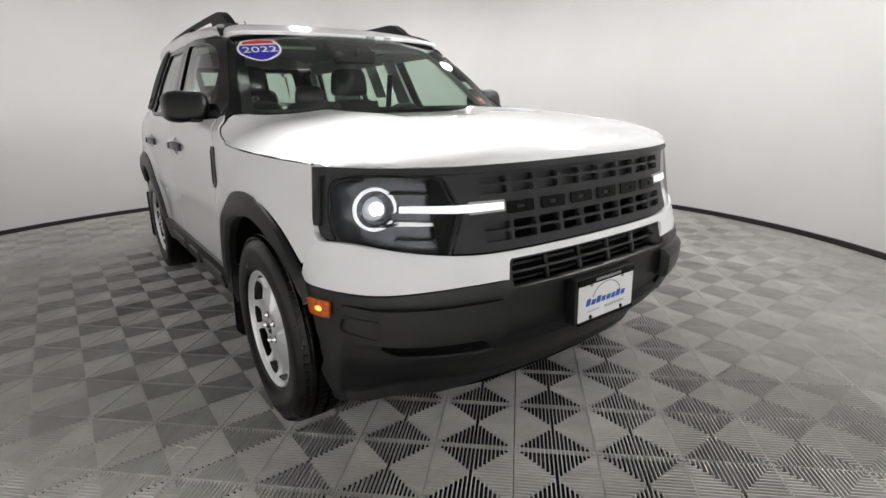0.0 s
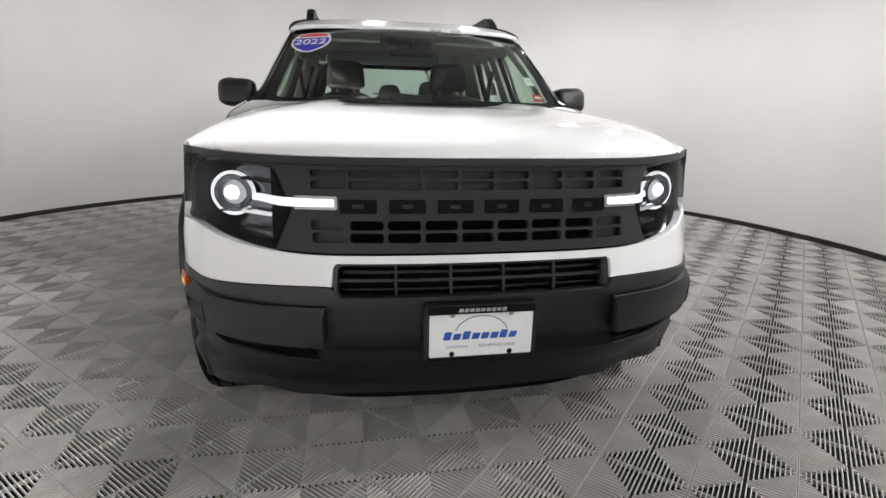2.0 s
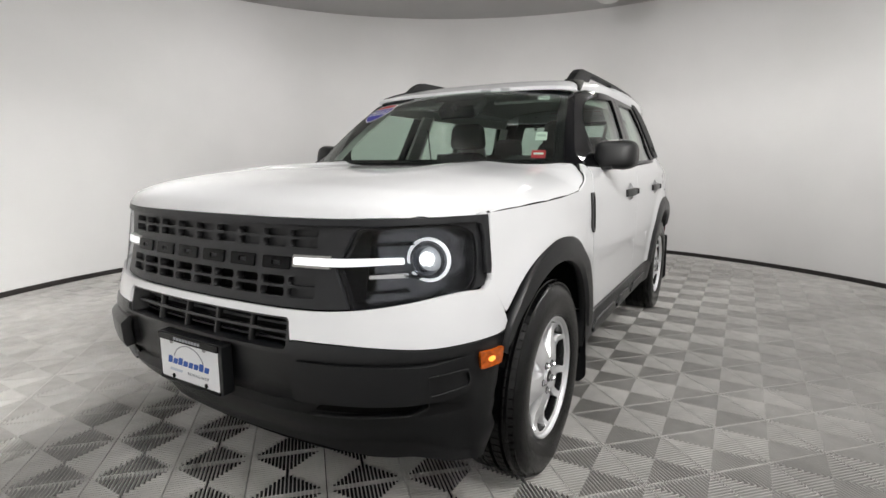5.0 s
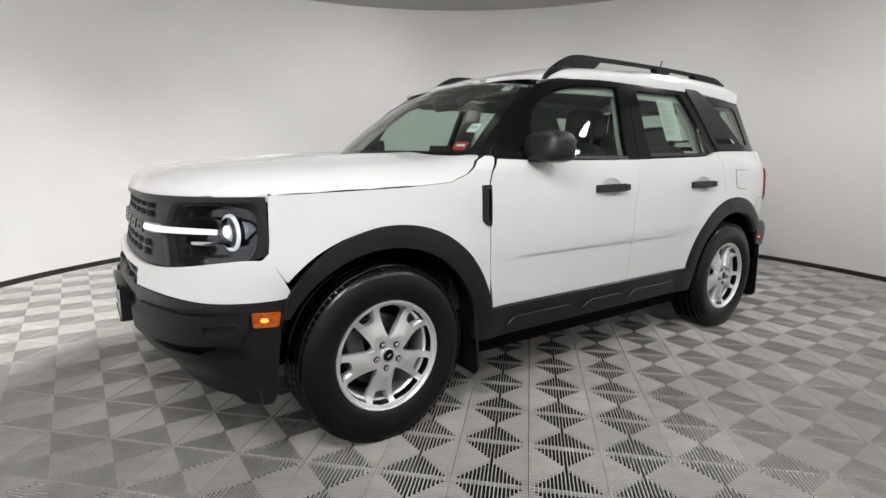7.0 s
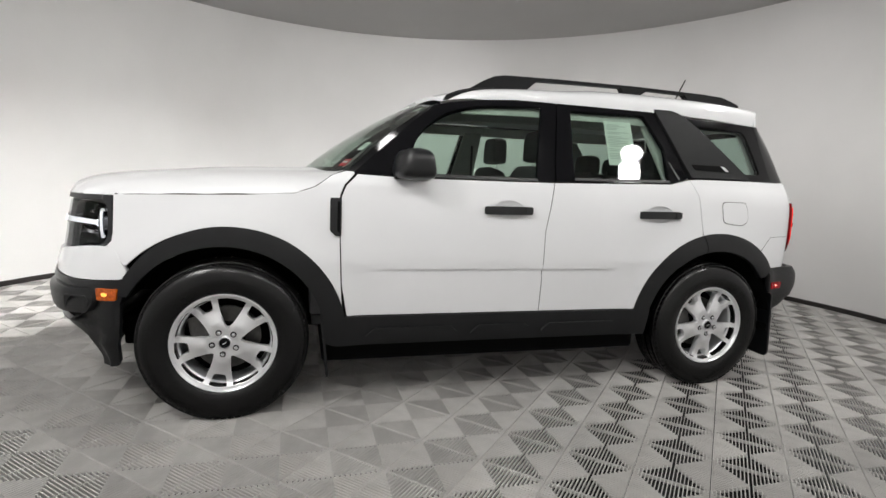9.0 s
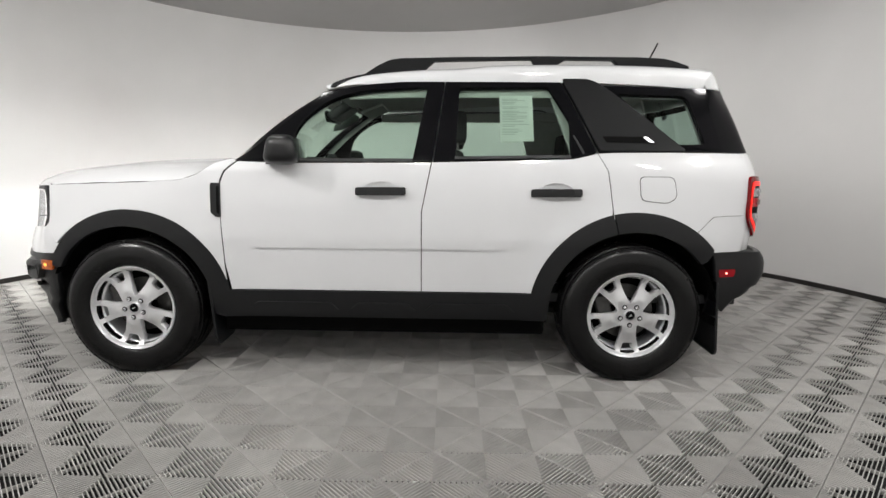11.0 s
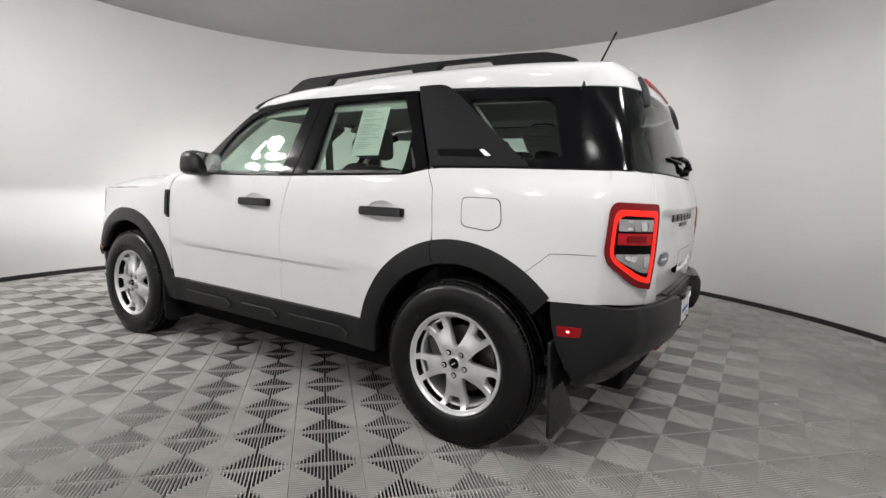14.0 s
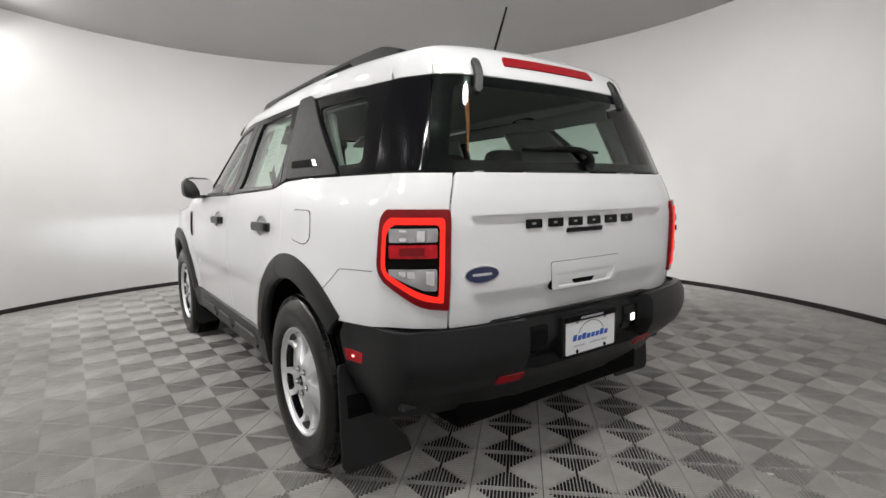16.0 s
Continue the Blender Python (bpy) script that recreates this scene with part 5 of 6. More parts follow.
    lathe("wiper_cap", [(0, 0.03), (0.02, 0.025), (0.026, 0.0), (0.0, 0.0)], BLACK_GLOSS, wip, n=16, at=Matrix.Translation(rear_up(-0.05, 1.255)) @ pose(0, 0, 0, 0, 0, 90))


build_rear()


# ---------------------------------------------------------------- roof rails and antenna
def build_rails():
    for sg in (1, -1):
        y = 0.565

        def zr(x):
            return roof_height(x, y) - 0.006
        top = [(0.13, 1.640), (0.05, 1.690), (-0.02, 1.722), (-0.08, 1.731), (-0.4, 1.740), (-0.9, 1.747), (-1.4, 1.744), (-1.54, 1.738), (-1.61, 1.722), (-1.68, 1.698)]
        und = [(-1.68, zr(-1.68)), (-1.5, zr(-1.5)), (-1.29, zr(-1.29)), (-1.26, 1.727), (-1.0, 1.729), (-0.95, zr(-0.95)), (-0.83, zr(-0.83)), (-0.81, 1.728), (-0.5, 1.722), (-0.27, 1.715), (-0.21, zr(-0.21)), (0.0, zr(0.0)), (0.13, zr(0.13))]
        prism("roof_rail", top + und, "y", sg * (y - 0.022), sg * (y + 0.022), RAIL, car, 0.005, label="black roof rail on three feet")
    for sg in (1, -1):
        panel("rail_strip", [(0.295, 0.97), (0.27, 0.99), (0.14, 0.80), (0.0, 0.64), (-0.06, 0.50), (0.05, 0.50), (0.16, 0.64), (0.275, 0.88)], lambda x, q, sg=sg: roof_at(x, sg * q), RAIL, car, lift=0.008, thick=0.012, step=0.05, label="black strip from the pillar to the rail")
    tube("antenna", [(-1.60, 0.05, 1.725), (-1.607, 0.05, 1.75), (-1.61, 0.05, 1.76), (-1.70, 0.05, 1.945)], [0.022, 0.014, 0.0055, 0.0045], DARK, car, label="short black roof antenna")


build_rails()


# ---------------------------------------------------------------- wheels
def build_wheel():
    w = new("wheel")
    w.parent = car
    prof = [(0.222, 0.085), (0.238, 0.103), (0.252, 0.109), (0.288, 0.114), (0.324, 0.111), (0.346, 0.101), (0.359, 0.088), (0.365, 0.078)]
    tread = []
    for a, b in ((0.075, 0.058), (0.048, 0.012), (0.002, -0.034)):
        tread += [(0.371, a), (0.371, b), (0.363, b - 0.002), (0.363, b - 0.008)]
    prof = prof + tread + [(0.371, -0.046), (0.371, -0.078), (0.360, -0.09), (0.346, -0.10), (0.31, -0.11), (0.25, -0.108), (0.218, -0.085), (0.205, -0.08), (0.205, 0.08), (0.218, 0.085)]
    tyre = lathe("tyre", prof, RUBBER, w, n=96, label="black all-season tyre")
    verts, faces = [], []
    for i in range(72):                        # shoulder and side blocks of the tread
        for y0, y1, r0, r1, off in ((0.060, 0.092, 0.366, 0.3724, 0), (-0.092, -0.060, 0.366, 0.3724, 0.5), (0.014, 0.046, 0.368, 0.3727, 0.3), (-0.030, 0.000, 0.368, 0.3727, 0.8)):
            a0, a1 = 2 * math.pi * (i + off) / 72, 2 * math.pi * (i + off + 0.82) / 72
            s = len(verts)
            drop = 0.010 if y1 > 0.09 else 0
            for a in (a0, a1):
                c, n = math.cos(a), math.sin(a)
                for r, y in ((r0 - 0.004, y0), (r1, y0), (r1 - drop, y1), (r0 - 0.012, y1)):
                    verts.append((r * c, y, r * n))
            faces += [(s, s + 1, s + 2, s + 3), (s + 7, s + 6, s + 5, s + 4)] + [(s + k, s + 4 + k, s + 4 + (k + 1) % 4, s + (k + 1) % 4) for k in range(4)]
    tagged(mesh_object("tread", verts, faces, RUBBER, tyre), kind="stuff")
    for i in range(22):                        # raised side wall marks
        a = radians(205 + i * 2.6 + (70 if i > 12 else 0))
        m = pose(0, 0, 0, 0, -math.degrees(a), 0)
        box("sidewall_mark", (0.016, 0.002, 0.008 + 0.003 * (i % 3)), m @ Matrix.Translation((0.292, 0.1125, 0)), RUBBER, tyre, 0)
    # five double spokes
    gaps = []
    for k in range(5):
        c = 90 + 72 * k

        def at(r, d):
            return (r * math.cos(radians(c + d)), r * math.sin(radians(c + d)))
        gaps.append(rounded([(*at(0.064, 0), 0.012), (*at(0.100, 13.5), 0.02), (*at(0.150, 17), 0.02), (*at(0.209, 18), 0.010), (*at(0.212, 0), 0.03), (*at(0.209, -18), 0.010), (*at(0.150, -17), 0.02), (*at(0.100, -13.5), 0.02)]))
        c = 270 + 72 * k
        gaps.append(rounded([(*at(0.158, 9), 0.008), (*at(0.209, 11), 0.006), (*at(0.212, 0), 0.01), (*at(0.209, -11), 0.006), (*at(0.158, -9), 0.008), (*at(0.154, 0), 0.01)]))

    def face(u, v):
        r = math.hypot(u, v)
        y = 0.083 + 0.004 * smooth01(0.04, 0.07, r) - 0.020 * smooth01(0.07, 0.16, r)
        ang = (math.degrees(math.atan2(v, u)) - 270) % 72
        ang = min(ang, 72 - ang)
        y += 0.006 * smooth01(0.07, 0.10, r) * (1 - smooth01(0.19, 0.20, r)) * math.cos(min(1, ang / 20) * math.pi / 2)
        y += 0.022 * smooth01(0.185, 0.218, r)
        return Vector((-u, y, v))
    circ = [(0.2185 * math.cos(a), 0.2185 * math.sin(a)) for a in np.linspace(0, 2 * math.pi, 73)[:-1]]
    rim = panel("rim", [(float(a), float(b)) for a, b in circ], face, ALLOY, w, holes=gaps, step=0.014, thick=0.04, edge=0.012, middle=Vector((0, -1, 0)), label="silver five-spoke alloy rim")
    lathe("barrel", [(0.198, 0.045), (0.212, 0.055), (0.2155, 0.070), (0.2165, 0.0865), (0.2185, 0.091), (0.222, 0.098), (0.226, 0.1015), (0.230, 0.101), (0.231, 0.095), (0.221, 0.083), (0.208, 0.05), (0.200, -0.09), (0.196, -0.09), (0.196, 0.04), (0.198, 0.045)], ALLOY, rim, n=72)
    lathe("hub_back", [(0.0, 0.02), (0.07, 0.02), (0.08, 0.0), (0.0, 0.0)], DARK, rim, n=24)
    lathe("brake_disc", [(0.0, -0.005), (0.150, -0.005), (0.150, -0.028), (0.0, -0.028)], DISC_IRON, w, n=48, label="bare steel brake disc")
    box("brake_caliper", (0.075, 0.07, 0.13), Matrix.Translation((0.125, 0.0, 0.03)) @ pose(0, 0, 0, 0, 20, 0), DISC_IRON, w, 0.012)
    lathe("backing", [(0.0, -0.06), (0.195, -0.06), (0.195, -0.065), (0.0, -0.065)], DARK, w, n=32)
    lathe("centre_cap", [(0.0, 0.094), (0.020, 0.093), (0.024, 0.086), (0.024, 0.07), (0.0, 0.07)], BLACK_GLOSS, rim, n=24, label="black centre cap")
    lathe("cap_ring", [(0.030, 0.090), (0.026, 0.092), (0.0245, 0.08), (0.030, 0.08), (0.030, 0.090)], ALLOY, rim, n=24)
    box("cap_mark", (0.018, 0.002, 0.005), Matrix.Translation((0, 0.0945, 0)) @ pose(0, 0, 0, 0, 40, 0), ALLOY, rim, 0)
    for k in range(5):
        a = radians(270 + 72 * k)
        px, pz = -0.054 * math.cos(a), 0.054 * math.sin(a)
        # dark disc painted as the shade round each nut
        lathe("lug_recess", [(0.0, 0.0875), (0.0135, 0.0882), (0.0135, 0.0865), (0.0, 0.0865)], DARK, rim, n=14, at=Matrix.Translation((px, 0, pz)))
        lathe("lug_nut", [(0.0, 0.102), (0.006, 0.101), (0.0095, 0.094), (0.0105, 0.086), (0.0, 0.086)], CHROME, rim, n=6, at=Matrix.Translation((px, 0, pz)))
    return w


def settle(w):
    """Flatten the tyre where it stands on the floor and let its wall bulge there."""
    for ob in w.children_recursive:
        if not ob.name.startswith(("tyre", "tread")):
            continue
        ob.data = ob.data.copy()
        m = w.matrix_basis
        back = m.inverted()
        for v in ob.data.vertices:
            p = m @ v.co
            if p.z < 0.06:
                side_way = p.y - m.translation.y
                p.y += 0.10 * side_way * smooth01(0.06, 0.0, p.z)
                p.z = max(p.z, 0.0008)
                v.co = back @ p
        ob.data.update()


wheel = build_wheel()
wheel.matrix_basis = pose(-1.335, 0.815, 0.360)
stand = [wheel, copy_thing(wheel, pose(1.335, 0.815, 0.360, 0, -9, 0))]
for hx, turn in ((1.335, -16), (-1.335, 50)):
    stand.append(copy_thing(wheel, pose(hx, -0.815, 0.360, 0, 0, 180) @ pose(0, 0, 0, 0, turn, 0)))
for w in stand:
    settle(w)


# ---------------------------------------------------------------- under the body
def build_under():
    for hx in (1.335, -1.335):
        for sg in (1, -1):
            verts, faces = [], []
            n = 20
            for i in range(n + 1):
                a = radians(lerp(22 if hx > 0 else -8, 188, i / n))
                for y in (0.50, 0.90):
                    verts.append((hx + 0.452 * math.cos(a), sg * y, 0.37 + 0.452 * math.sin(a)))
            faces = [(2 * i, 2 * i + 1, 2 * i + 3, 2 * i + 2) for i in range(n)]
            s = len(verts)
            verts += [(hx, sg * 0.50, 0.37)]
            faces += [(2 * i, 2 * i + 2, s) for i in range(n)]
            mesh_object("wheel_well", verts, faces, DARK, car)
    # underbody set low, unseen tank and pipe added, to darken the floor below
    box("underbody", (1.80, 1.60, 0.15), (0.0, 0, 0.285), DARK, car, 0.02)
    box("fuel_tank", (0.60, 0.80, 0.14), (-0.62, -0.30, 0.235), DARK, car, 0.03)
    tube("exhaust_pipe", [(0.8, 0.12, 0.22), (-0.9, 0.16, 0.22), (-1.25, 0.45, 0.24), (-1.80, 0.50, 0.26)], 0.032, DISC_IRON, car)
    box("underbody", (0.50, 1.0, 0.16), (1.60, 0, 0.32), DARK, car, 0.02)
    box("underbody", (0.55, 1.1, 0.16), (-1.70, 0, 0.36), DARK, car, 0.02)
    for hx in (1.335, -1.335):
        tube("axle", [(hx, -0.75, 0.36), (hx, 0.75, 0.36)], 0.04, DARK, car)
    box("firewall", (0.06, 1.60, 0.65), (0.93, 0, 0.78), TRIM_DARK, car, 0.01)
    box("engine_bay", (0.9, 1.0, 0.40), (1.45, 0, 0.72), DARK, car, 0.02)
    box("cabin_floor", (2.9, 1.55, 0.05), (-0.50, 0, 0.42), TRIM_DARK, car, 0.01)
    box("load_wall", (0.05, 1.35, 0.70), (-1.99, 0, 0.85), TRIM_DARK, car, 0.01)


build_under()


# ---------------------------------------------------------------- cabin
def build_cabin():
    panel("headliner", [(0.30, -0.8), (0.30, 0.8), (-1.80, 0.8), (-1.80, -0.8)], lambda x, q: roof_at(x, q) - Vector((0, 0, 0.035)), TRIM_LIGHT, car, step=0.15, thick=0.01, label="light grey headliner")
    # dashboard
    prism("dashboard", [(0.98, 1.13), (0.80, 1.150), (0.55, 1.140), (0.42, 1.09), (0.40, 0.95), (0.55, 0.75), (0.95, 0.70)], "y", -0.72, 0.72, TRIM_DARK, car, 0.02, label="dark plastic dashboard")
    box("centre_screen", (0.02, 0.24, 0.14), Matrix.Translation((0.47, 0, 1.15)) @ pose(0, 0, 0, 0, -12, 0), BLACK_GLOSS, car, 0.006)
    box("instrument_hood", (0.16, 0.34, 0.07), (0.47, 0.37, 1.150), TRIM_DARK, car, 0.03, segments=3)
    n = 28
    pts = [(0.30 + 0.07 * math.sin(a), 0.37 + 0.185 * math.cos(a), 1.02 + 0.175 * math.sin(a)) for a in np.linspace(0, 2 * math.pi, n + 1)]
    sw = tube("steering_wheel", [tuple(map(float, p)) for p in pts], 0.016, TRIM_DARK, car, label="dark steering wheel")
    box("wheel_hub", (0.05, 0.14, 0.10), Matrix.Translation((0.32, 0.37, 1.02)) @ pose(0, 0, 0, 0, -20, 0), TRIM_DARK, sw, 0.02)
    box("wheel_spoke", (0.02, 0.34, 0.03), Matrix.Translation((0.31, 0.37, 1.03)) @ pose(0, 0, 0, 0, -20, 0), TRIM_DARK, sw, 0.008)

    def seat(x, y, w, name):
        base = box(name, (0.50, w, 0.16), Matrix.Translation((x + 0.18, y, 0.70)) @ pose(0, 0, 0, 0, -6, 0), SEAT, car, 0.05, segments=4, label="charcoal cloth seat")
        prism("backrest", rounded([(y - w / 2 + 0.03, 0.70, 0.05), (y + w / 2 - 0.03, 0.70, 0.05), (y + w / 2 - 0.03, 1.14, 0.08), (y + w / 2 - 0.10, 1.26, 0.08), (y - w / 2 + 0.10, 1.26, 0.08), (y - w / 2 + 0.03, 1.14, 0.08)]), "x", -0.06, 0.07, SEAT, base, 0.03,
              at=Matrix.Translation((x - 0.04, 0, 0.70)) @ pose(0, 0, 0, 0, -16, 0) @ Matrix.Translation((0, 0, -0.70)))
        return base

    def headrest(x, y, z, w, base, h=0.19):
        hd = prism("headrest", rounded([(y - w / 2, z - h / 2, 0.05), (y + w / 2, z - h / 2, 0.05), (y + w / 2 - 0.02, z + h / 2, 0.06), (y - w / 2 + 0.02, z + h / 2, 0.06)]), "x", x - 0.05, x + 0.05, SEAT, base, 0.03)
        for d in (-0.06, 0.06):
            tube("post", [(x, y + d, z - h / 2 - 0.08), (x, y + d, z - h / 2 + 0.03)], 0.006, STEEL, hd)
    for y in (0.37, -0.37):
        b = seat(-0.20, y, 0.52, "front_seat")
        headrest(-0.41, y, 1.37, 0.28, b)
    for y in (0.38, -0.38):
        b = seat(-1.02, y, 0.60, "rear_seat")
        headrest(-1.21, y, 1.31, 0.26, b, 0.15)
    b = seat(-1.02, 0.0, 0.20, "rear_seat")
    headrest(-1.20, 0.0, 1.29, 0.20, b, 0.12)
    # inside mirror on the windscreen
    p = screen(0.0, 0.74)
    m = box("inside_mirror", (0.03, 0.24, 0.07), Matrix.Translation(p + Vector((-0.10, 0, -0.03))) @ pose(0, 0, 0, 0, 10, -8), BLACK_GLOSS, car, 0.012, segments=3, label="black inside mirror")
    tube("mirror_stay", [tuple(screen(0, 0.80) - Vector((0.01, 0, 0.01))), tuple(p + Vector((-0.09, 0, -0.02)))], 0.012, TRIM_DARK, m)
    box("camera_housing", (0.16, 0.26, 0.06), Matrix.Translation(screen(0, 0.90) - Vector((0.06, 0, 0.05))) @ pose(0, 0, 0, 0, 32, 0), TRIM_DARK, car, 0.02, segments=3)
    for y in (0.36, -0.36):
        box("sun_visor", (0.16, 0.40, 0.02), Matrix.Translation((0.20, y, 1.545)) @ pose(0, 0, 0, 0, 22, 0), TRIM_LIGHT, car, 0.008)
    for y in (0.55, -0.55):
        tube("seat_belt", [(-0.33, y * 1.24, 1.42), (-0.32, y * 1.18, 1.2), (-0.30, y * 1.12, 0.8)], 0.02, TRIM_DARK, car, flat=0.15)


build_cabin()


# ---------------------------------------------------------------- the nose drawn out a little
def stretch_nose():
    done = set()
    for ob in car.children_recursive:
        if ob.type != "MESH" or ob.data.name in done or (ob.parent and ob.parent.name.startswith("wheel")) or max(v[0] for v in ob.bound_box) < 1.75:
            continue
        done.add(ob.data.name)
        for v in ob.data.vertices:
            k = smooth01(1.75, 2.06, v.co.x)
            v.co.x += 0.045 * k
            v.co.y *= 1 - 0.012 * k
        ob.data.update()


stretch_nose()


# ---------------------------------------------------------------- papers and stickers
def build_papers():
    sd = side(1)
    sheet = panel("window_sheet", [(-0.625, 1.518), (-0.800, 1.520), (-0.804, 1.275), (-0.630, 1.272)], sd, PAPER, None, lift=-0.016, thick=0.001, step=0.06)
    tagged(sheet, "printed white sheet taped inside the rear door window", "paper sheet")
    rnd = random.Random(4)
    z = 1.500
    while z > 1.295:
        n = rnd.uniform(0.06, 0.145)
        panel("print_line", [(-0.640, z), (-0.640 - n, z + 0.001), (-0.640 - n, z - 0.003), (-0.640, z - 0.004)], sd, INK, sheet, lift=-0.0145, thick=0, step=0.06)
        z -= rnd.choice((0.008, 0.010, 0.016))
    # year sticker on the windscreen
    def bend(c, w, h):
        return lambda u, v: screen(c[0] + u * w, c[1] + v * h)
    f = bend((-0.82, 0.738), 0.165, 0.195)
    shape = rounded([(-0.75, 0.80, 0.1), (0.0, 0.92, 0.3), (0.75, 0.80, 0.1), (1.0, 0.2, 0.3), (0.85, -0.35, 0.3), (0.0, -1.0, 0.5), (-0.85, -0.35, 0.3), (-1.0, 0.2, 0.3)])
    st = panel("year_sticker", shape, f, STICKER_WHITE, None, lift=0.002, thick=0.0005, step=0.2)
    tagged(st, "shield-shaped red, white and blue year sticker on the windscreen", "sticker")
    panel("sticker_field", [(a * 0.90, min(b * 0.90, 0.40)) for a, b in shape], f, STICKER_BLUE, st, lift=0.0028, thick=0, step=0.2)
    panel("sticker_field", [(-0.72, 0.50), (0.72, 0.50), (0.66, 0.74), (0.0, 0.84), (-0.66, 0.74)], f, STICKER_RED, st, lift=0.0028, thick=0, step=0.2)
    c = screen(-0.82, 0.738)
    ux = (screen(-0.78, 0.775) - screen(-0.86, 0.775)).normalized()
    vz = (screen(-0.82, 0.81) - screen(-0.82, 0.74)).normalized()
    n = ux.cross(vz).normalized()
    vz = n.cross(ux)
    if n.x < 0:
        n = -n
    m = Matrix.Translation(c + n * 0.0045) @ Matrix((ux, vz, ux.cross(vz))).transposed().to_4x4()
    words("lettering", "2022", 0.086, STICKER_WHITE, st, m @ Matrix.Translation((0, -0.003, 0)))
    for cf, cv, w, h, mt, nm in ((0.80, 0.87, 0.045, 0.035, PAPER, "small_sticker"), (0.85, 0.30, 0.035, 0.05, PAPER, "small_sticker"), (0.85, 0.10, 0.040, 0.04, STICKER_RED, "small_sticker")):
        s = panel(nm, [(-1, -1), (1, -1), (1, 1), (-1, 1)], bend((cf, cv), w, h), mt, None, lift=-0.006, thick=0.0005, step=0.5)
        tagged(s, "small red and white sticker inside the windscreen" if mt is STICKER_RED else "small white paper sticker inside the windscreen", "sticker", "windscreen stickers")
        panel("print_line", [(-0.7, -0.2), (0.7, -0.2), (0.7, 0.3), (-0.7, 0.3)], bend((cf, cv), w, h), INK if mt is PAPER else STICKER_WHITE, s, lift=-0.004, thick=0, step=0.5)
    # orange strap hanging behind the rear window
    strap = panel("orange_strap", [(0.528, 1.52), (0.565, 1.52), (0.545, 1.31), (0.537, 1.31)], rear_up, ORANGE, None, lift=-0.05, thick=0.002, step=0.05)
    tagged(strap, "narrow orange strap hanging behind the rear glass", "strap")


build_papers()


# ---------------------------------------------------------------- floor of ribbed tiles, laid at 45 degrees to the car
PITCH = 0.2828
TURN = radians(45.45)
OFF_U, OFF_V = 0.1069, -0.0227


def tile_mesh():
    """One tile: four fields of ribs square to its edges, between thin edge and diagonal bars."""
    h, n, deep = PITCH / 2, 20, 0.016
    verts, faces = [], []

    # half widths and depths of a rib's section, from its rounded crest down to the thin web under it
    section = ((0.06, 0.0), (0.105, 0.0006), (0.135, 0.0016), (0.14, 0.0040), (0.05, 0.0050), (0.045, deep))

    def put(pts, depth, c, sn):
        verts.extend([(c * a - sn * b, sn * a + c * b, -depth) for a, b in pts])
    step = PITCH / n
    for q in range(4):
        c, sn = (1, 0, -1, 0)[q], (0, 1, 0, -1)[q]
        for i in range(n):
            v = -h + (i + 0.5) * step
            u1 = h - 0.0030
            s = len(verts)
            for f, depth in section:
                w = f * step
                u0 = abs(v) - math.copysign(w, v), abs(v) + math.copysign(w, v)
                u0 = (max(u0[0], 0.0), max(u0[1], 0.0))
                e = min(u1, u0[0]), min(u1, u0[1])
                put([(e[0], v - w), (u1, v - w), (u1, v + w), (e[1], v + w)], depth, c, sn)
            faces.append((s, s + 1, s + 2, s + 3))
            for k in range(len(section) - 1):
                a = s + 4 * k
                faces.extend([(a, a + 4, a + 5, a + 1), (a + 1, a + 5, a + 6, a + 2), (a + 2, a + 6, a + 7, a + 3)])
        # thin bar along the tile's edge
        s = len(verts)
        put([(h - 0.0030, -h + 0.0030), (h - 0.0017, -h + 0.0017), (h - 0.0017, h - 0.0017), (h - 0.0030, h - 0.0030)], 0.0020, c, sn)
        put([(h - 0.0030, -h + 0.0030), (h - 0.0017, -h + 0.0017), (h - 0.0017, h - 0.0017), (h - 0.0030, h - 0.0030)], deep, c, sn)
        faces.extend([(s, s + 1, s + 2, s + 3)] + [(s + k, s + 4 + k, s + 4 + (k + 1) % 4, s + (k + 1) % 4) for k in range(4)])
    me = bpy.data.meshes.new("tile")
    me.from_pydata(verts, [], faces)
    me.materials.append(TILE)
    me.polygons.foreach_set("use_smooth", [True] * len(me.polygons))
    me.set_sharp_from_angle(angle=radians(34))
    return me, verts, faces


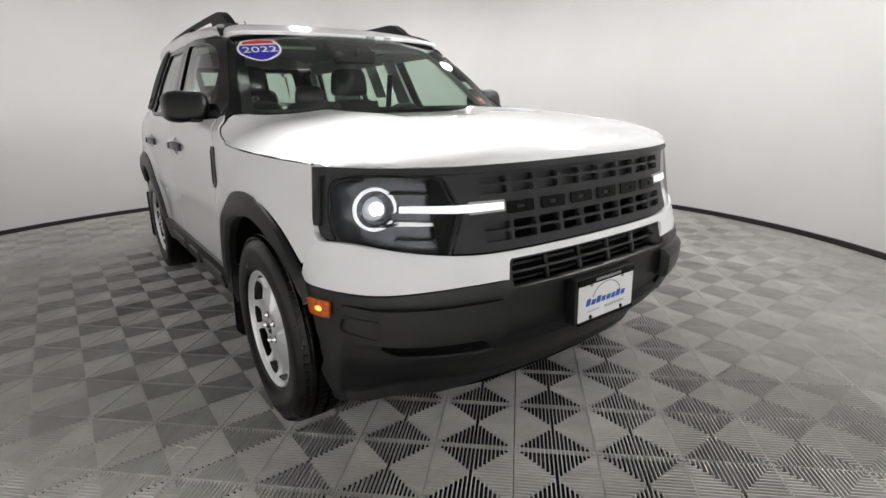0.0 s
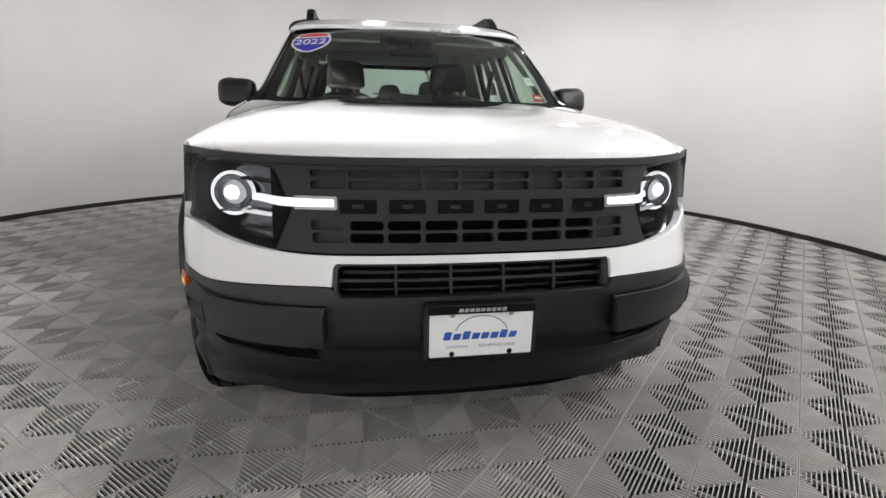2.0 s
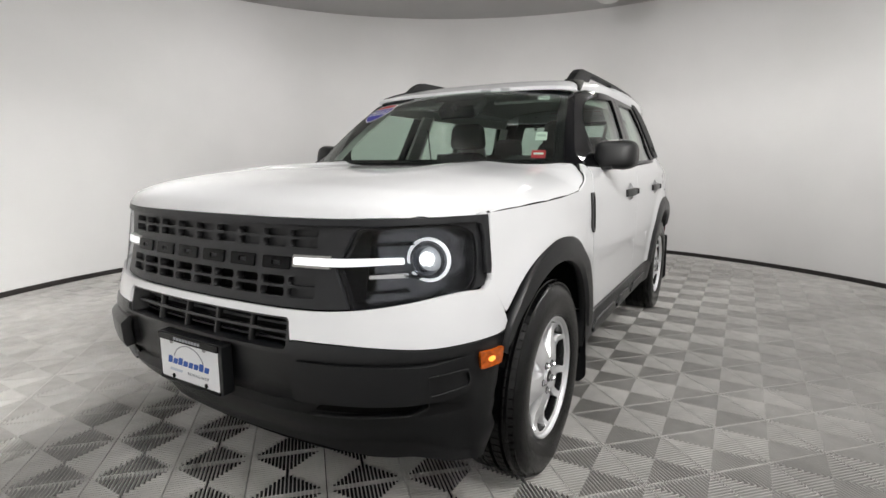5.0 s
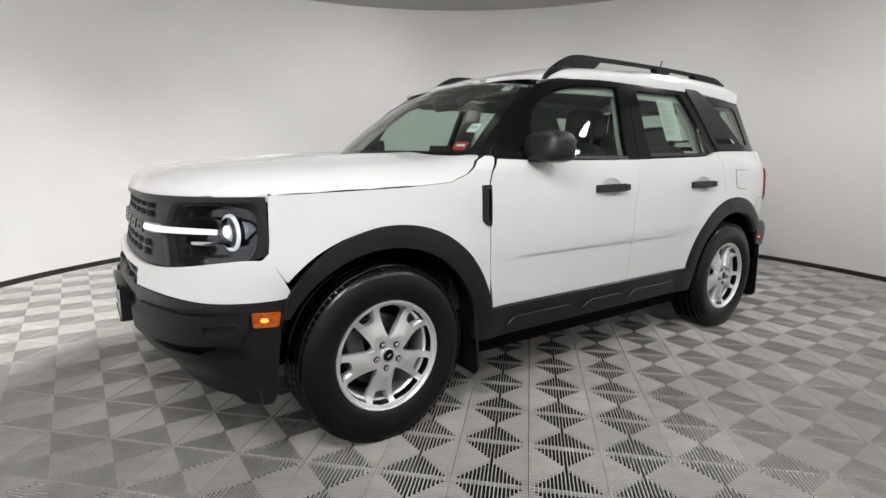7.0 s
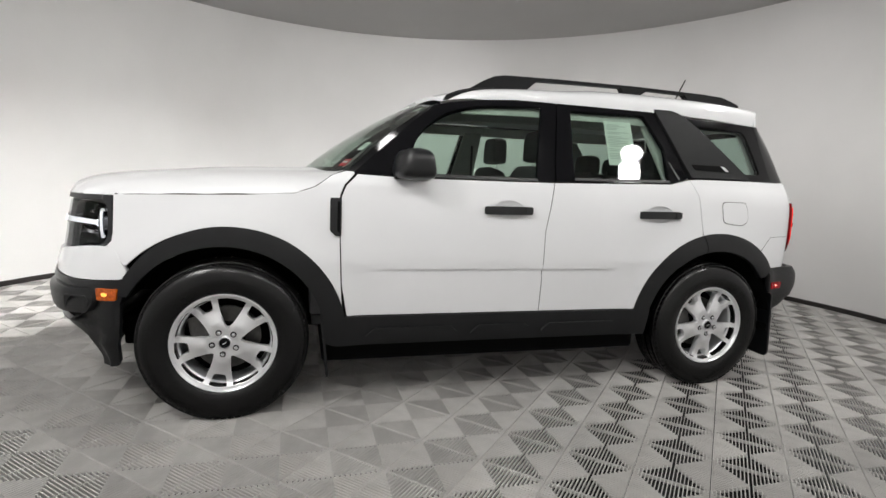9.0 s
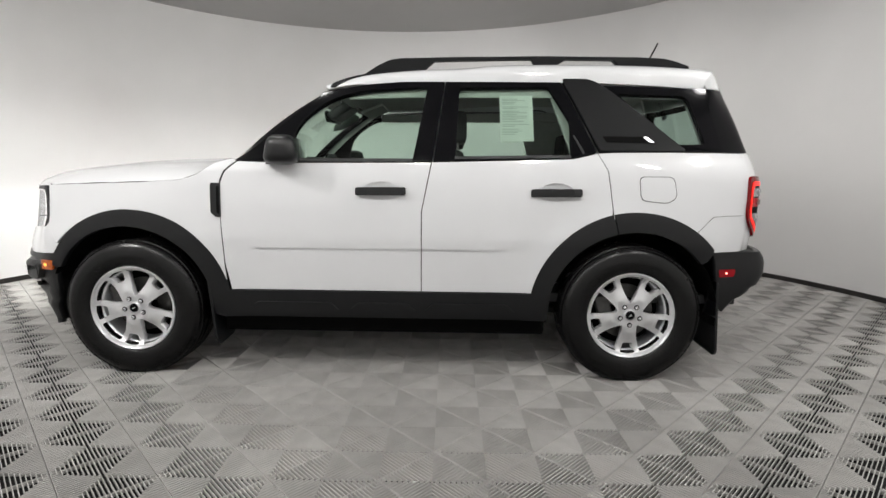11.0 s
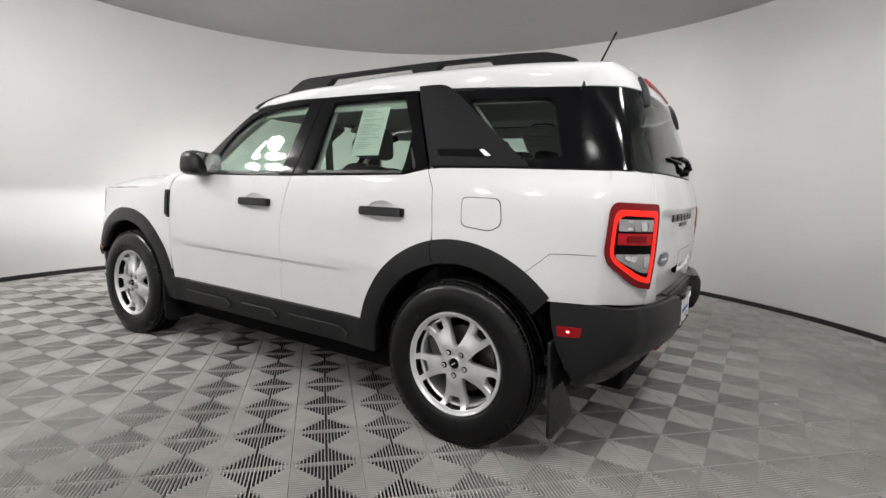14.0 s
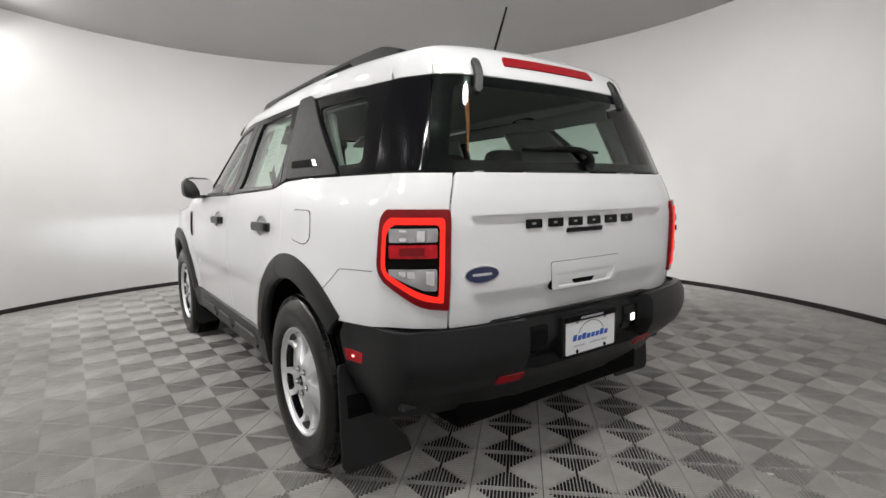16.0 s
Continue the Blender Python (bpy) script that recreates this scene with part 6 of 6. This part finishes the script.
def build_floor():
    bm = bmesh.new()
    bmesh.ops.create_circle(bm, cap_ends=True, segments=96, radius=RW + 0.3)
    for v in bm.verts:
        v.co = (v.co.x + CX, v.co.y + CY, -0.0178)
    ex = bmesh.ops.extrude_face_region(bm, geom=bm.faces[:])
    bmesh.ops.translate(bm, verts=[v for v in ex["geom"] if isinstance(v, bmesh.types.BMVert)], vec=(0, 0, -0.05))
    bmesh.ops.recalc_face_normals(bm, faces=bm.faces)
    me = bpy.data.meshes.new("floor")
    bm.to_mesh(me)
    bm.free()
    me.materials.append(SUBFLOOR)
    floor = tagged(new("floor", me), "grey interlocking ribbed plastic floor tiles in a checkered weave", "floor", kind="structure")
    me, tv, tf = tile_mesh()
    c, s = math.cos(TURN), math.sin(TURN)
    cells = []
    for i in range(-18, 19):
        for j in range(-18, 19):
            u, v = OFF_U + (i + 0.5) * PITCH, OFF_V + (j + 0.5) * PITCH
            x, y = c * u - s * v, s * u + c * v
            if math.hypot(x - CX, y - CY) < RW + 0.12:
                # how near the tile lies to the open walkway round the car
                under = abs(x) < 1.7 and abs(y) < 0.6
                near = math.hypot(x / 2.9, y / 2.4)
                cells.append((2.0 if under or y < -2.2 else abs(near - 0.8), x, y))
    cells.sort()
    for k, (_, x, y) in enumerate(cells[:300]):
        ob = new("tile", me)
        ob.parent = floor
        ob.matrix_basis = pose(x, y, 0, 0, 0, math.degrees(TURN))
    verts, faces = [], []
    for _, x, y in cells[300:]:
        base = len(verts)
        verts += [(x + c * a - s * b, y + s * a + c * b, z) for a, b, z in tv]
        faces += [tuple(i + base for i in f) for f in tf]
    rest = mesh_object("tile_field", verts, faces, TILE, floor)
    tagged(rest, kind="stuff")


build_floor()


# ---------------------------------------------------------------- small litter on the floor
def build_litter():
    spots = [(-2.59, -0.56, 0.013, 30), (-2.82, -1.12, 0.012, 70), (-2.284, 0.515, 0.008, 10), (-2.61, -0.39, 0.009, 45), (-0.258, 1.871, 0.006, 20), (-3.10, -2.05, 0.012, 60)]
    for x, y, size, turn in spots:
        rnd = random.Random(int(turn))
        pts = [(size * rnd.uniform(0.6, 1.1) * math.cos(a) * 1.4, size * rnd.uniform(0.5, 1.0) * math.sin(a) * 0.7) for a in (0.2, 1.1, 2.0, 3.0, 4.1, 5.2)]
        bit = prism("paper_scrap", pts, "z", 0.0, 0.002, PAPER, None, 0, at=pose(x, y, 0.0005, 0, 0, turn))
        tagged(bit, "tiny torn white scrap lying on the ribbed floor", "paper scrap", "floor scraps")
    thread = tube("plastic_tie", [(1.400, -1.316, 0.004), (1.383, -1.292, 0.005), (1.366, -1.268, 0.005), (1.372, -1.250, 0.004), (1.393, -1.233, 0.003)], 0.0028, PAPER, None, n=6)
    tagged(thread, "thin bent white plastic tie lying on the ribbed floor", "plastic tie")
    tube("tie_end", [(1.366, -1.268, 0.005), (1.350, -1.276, 0.004), (1.330, -1.288, 0.003)], 0.0024, PAPER, thread, n=6)


build_litter()
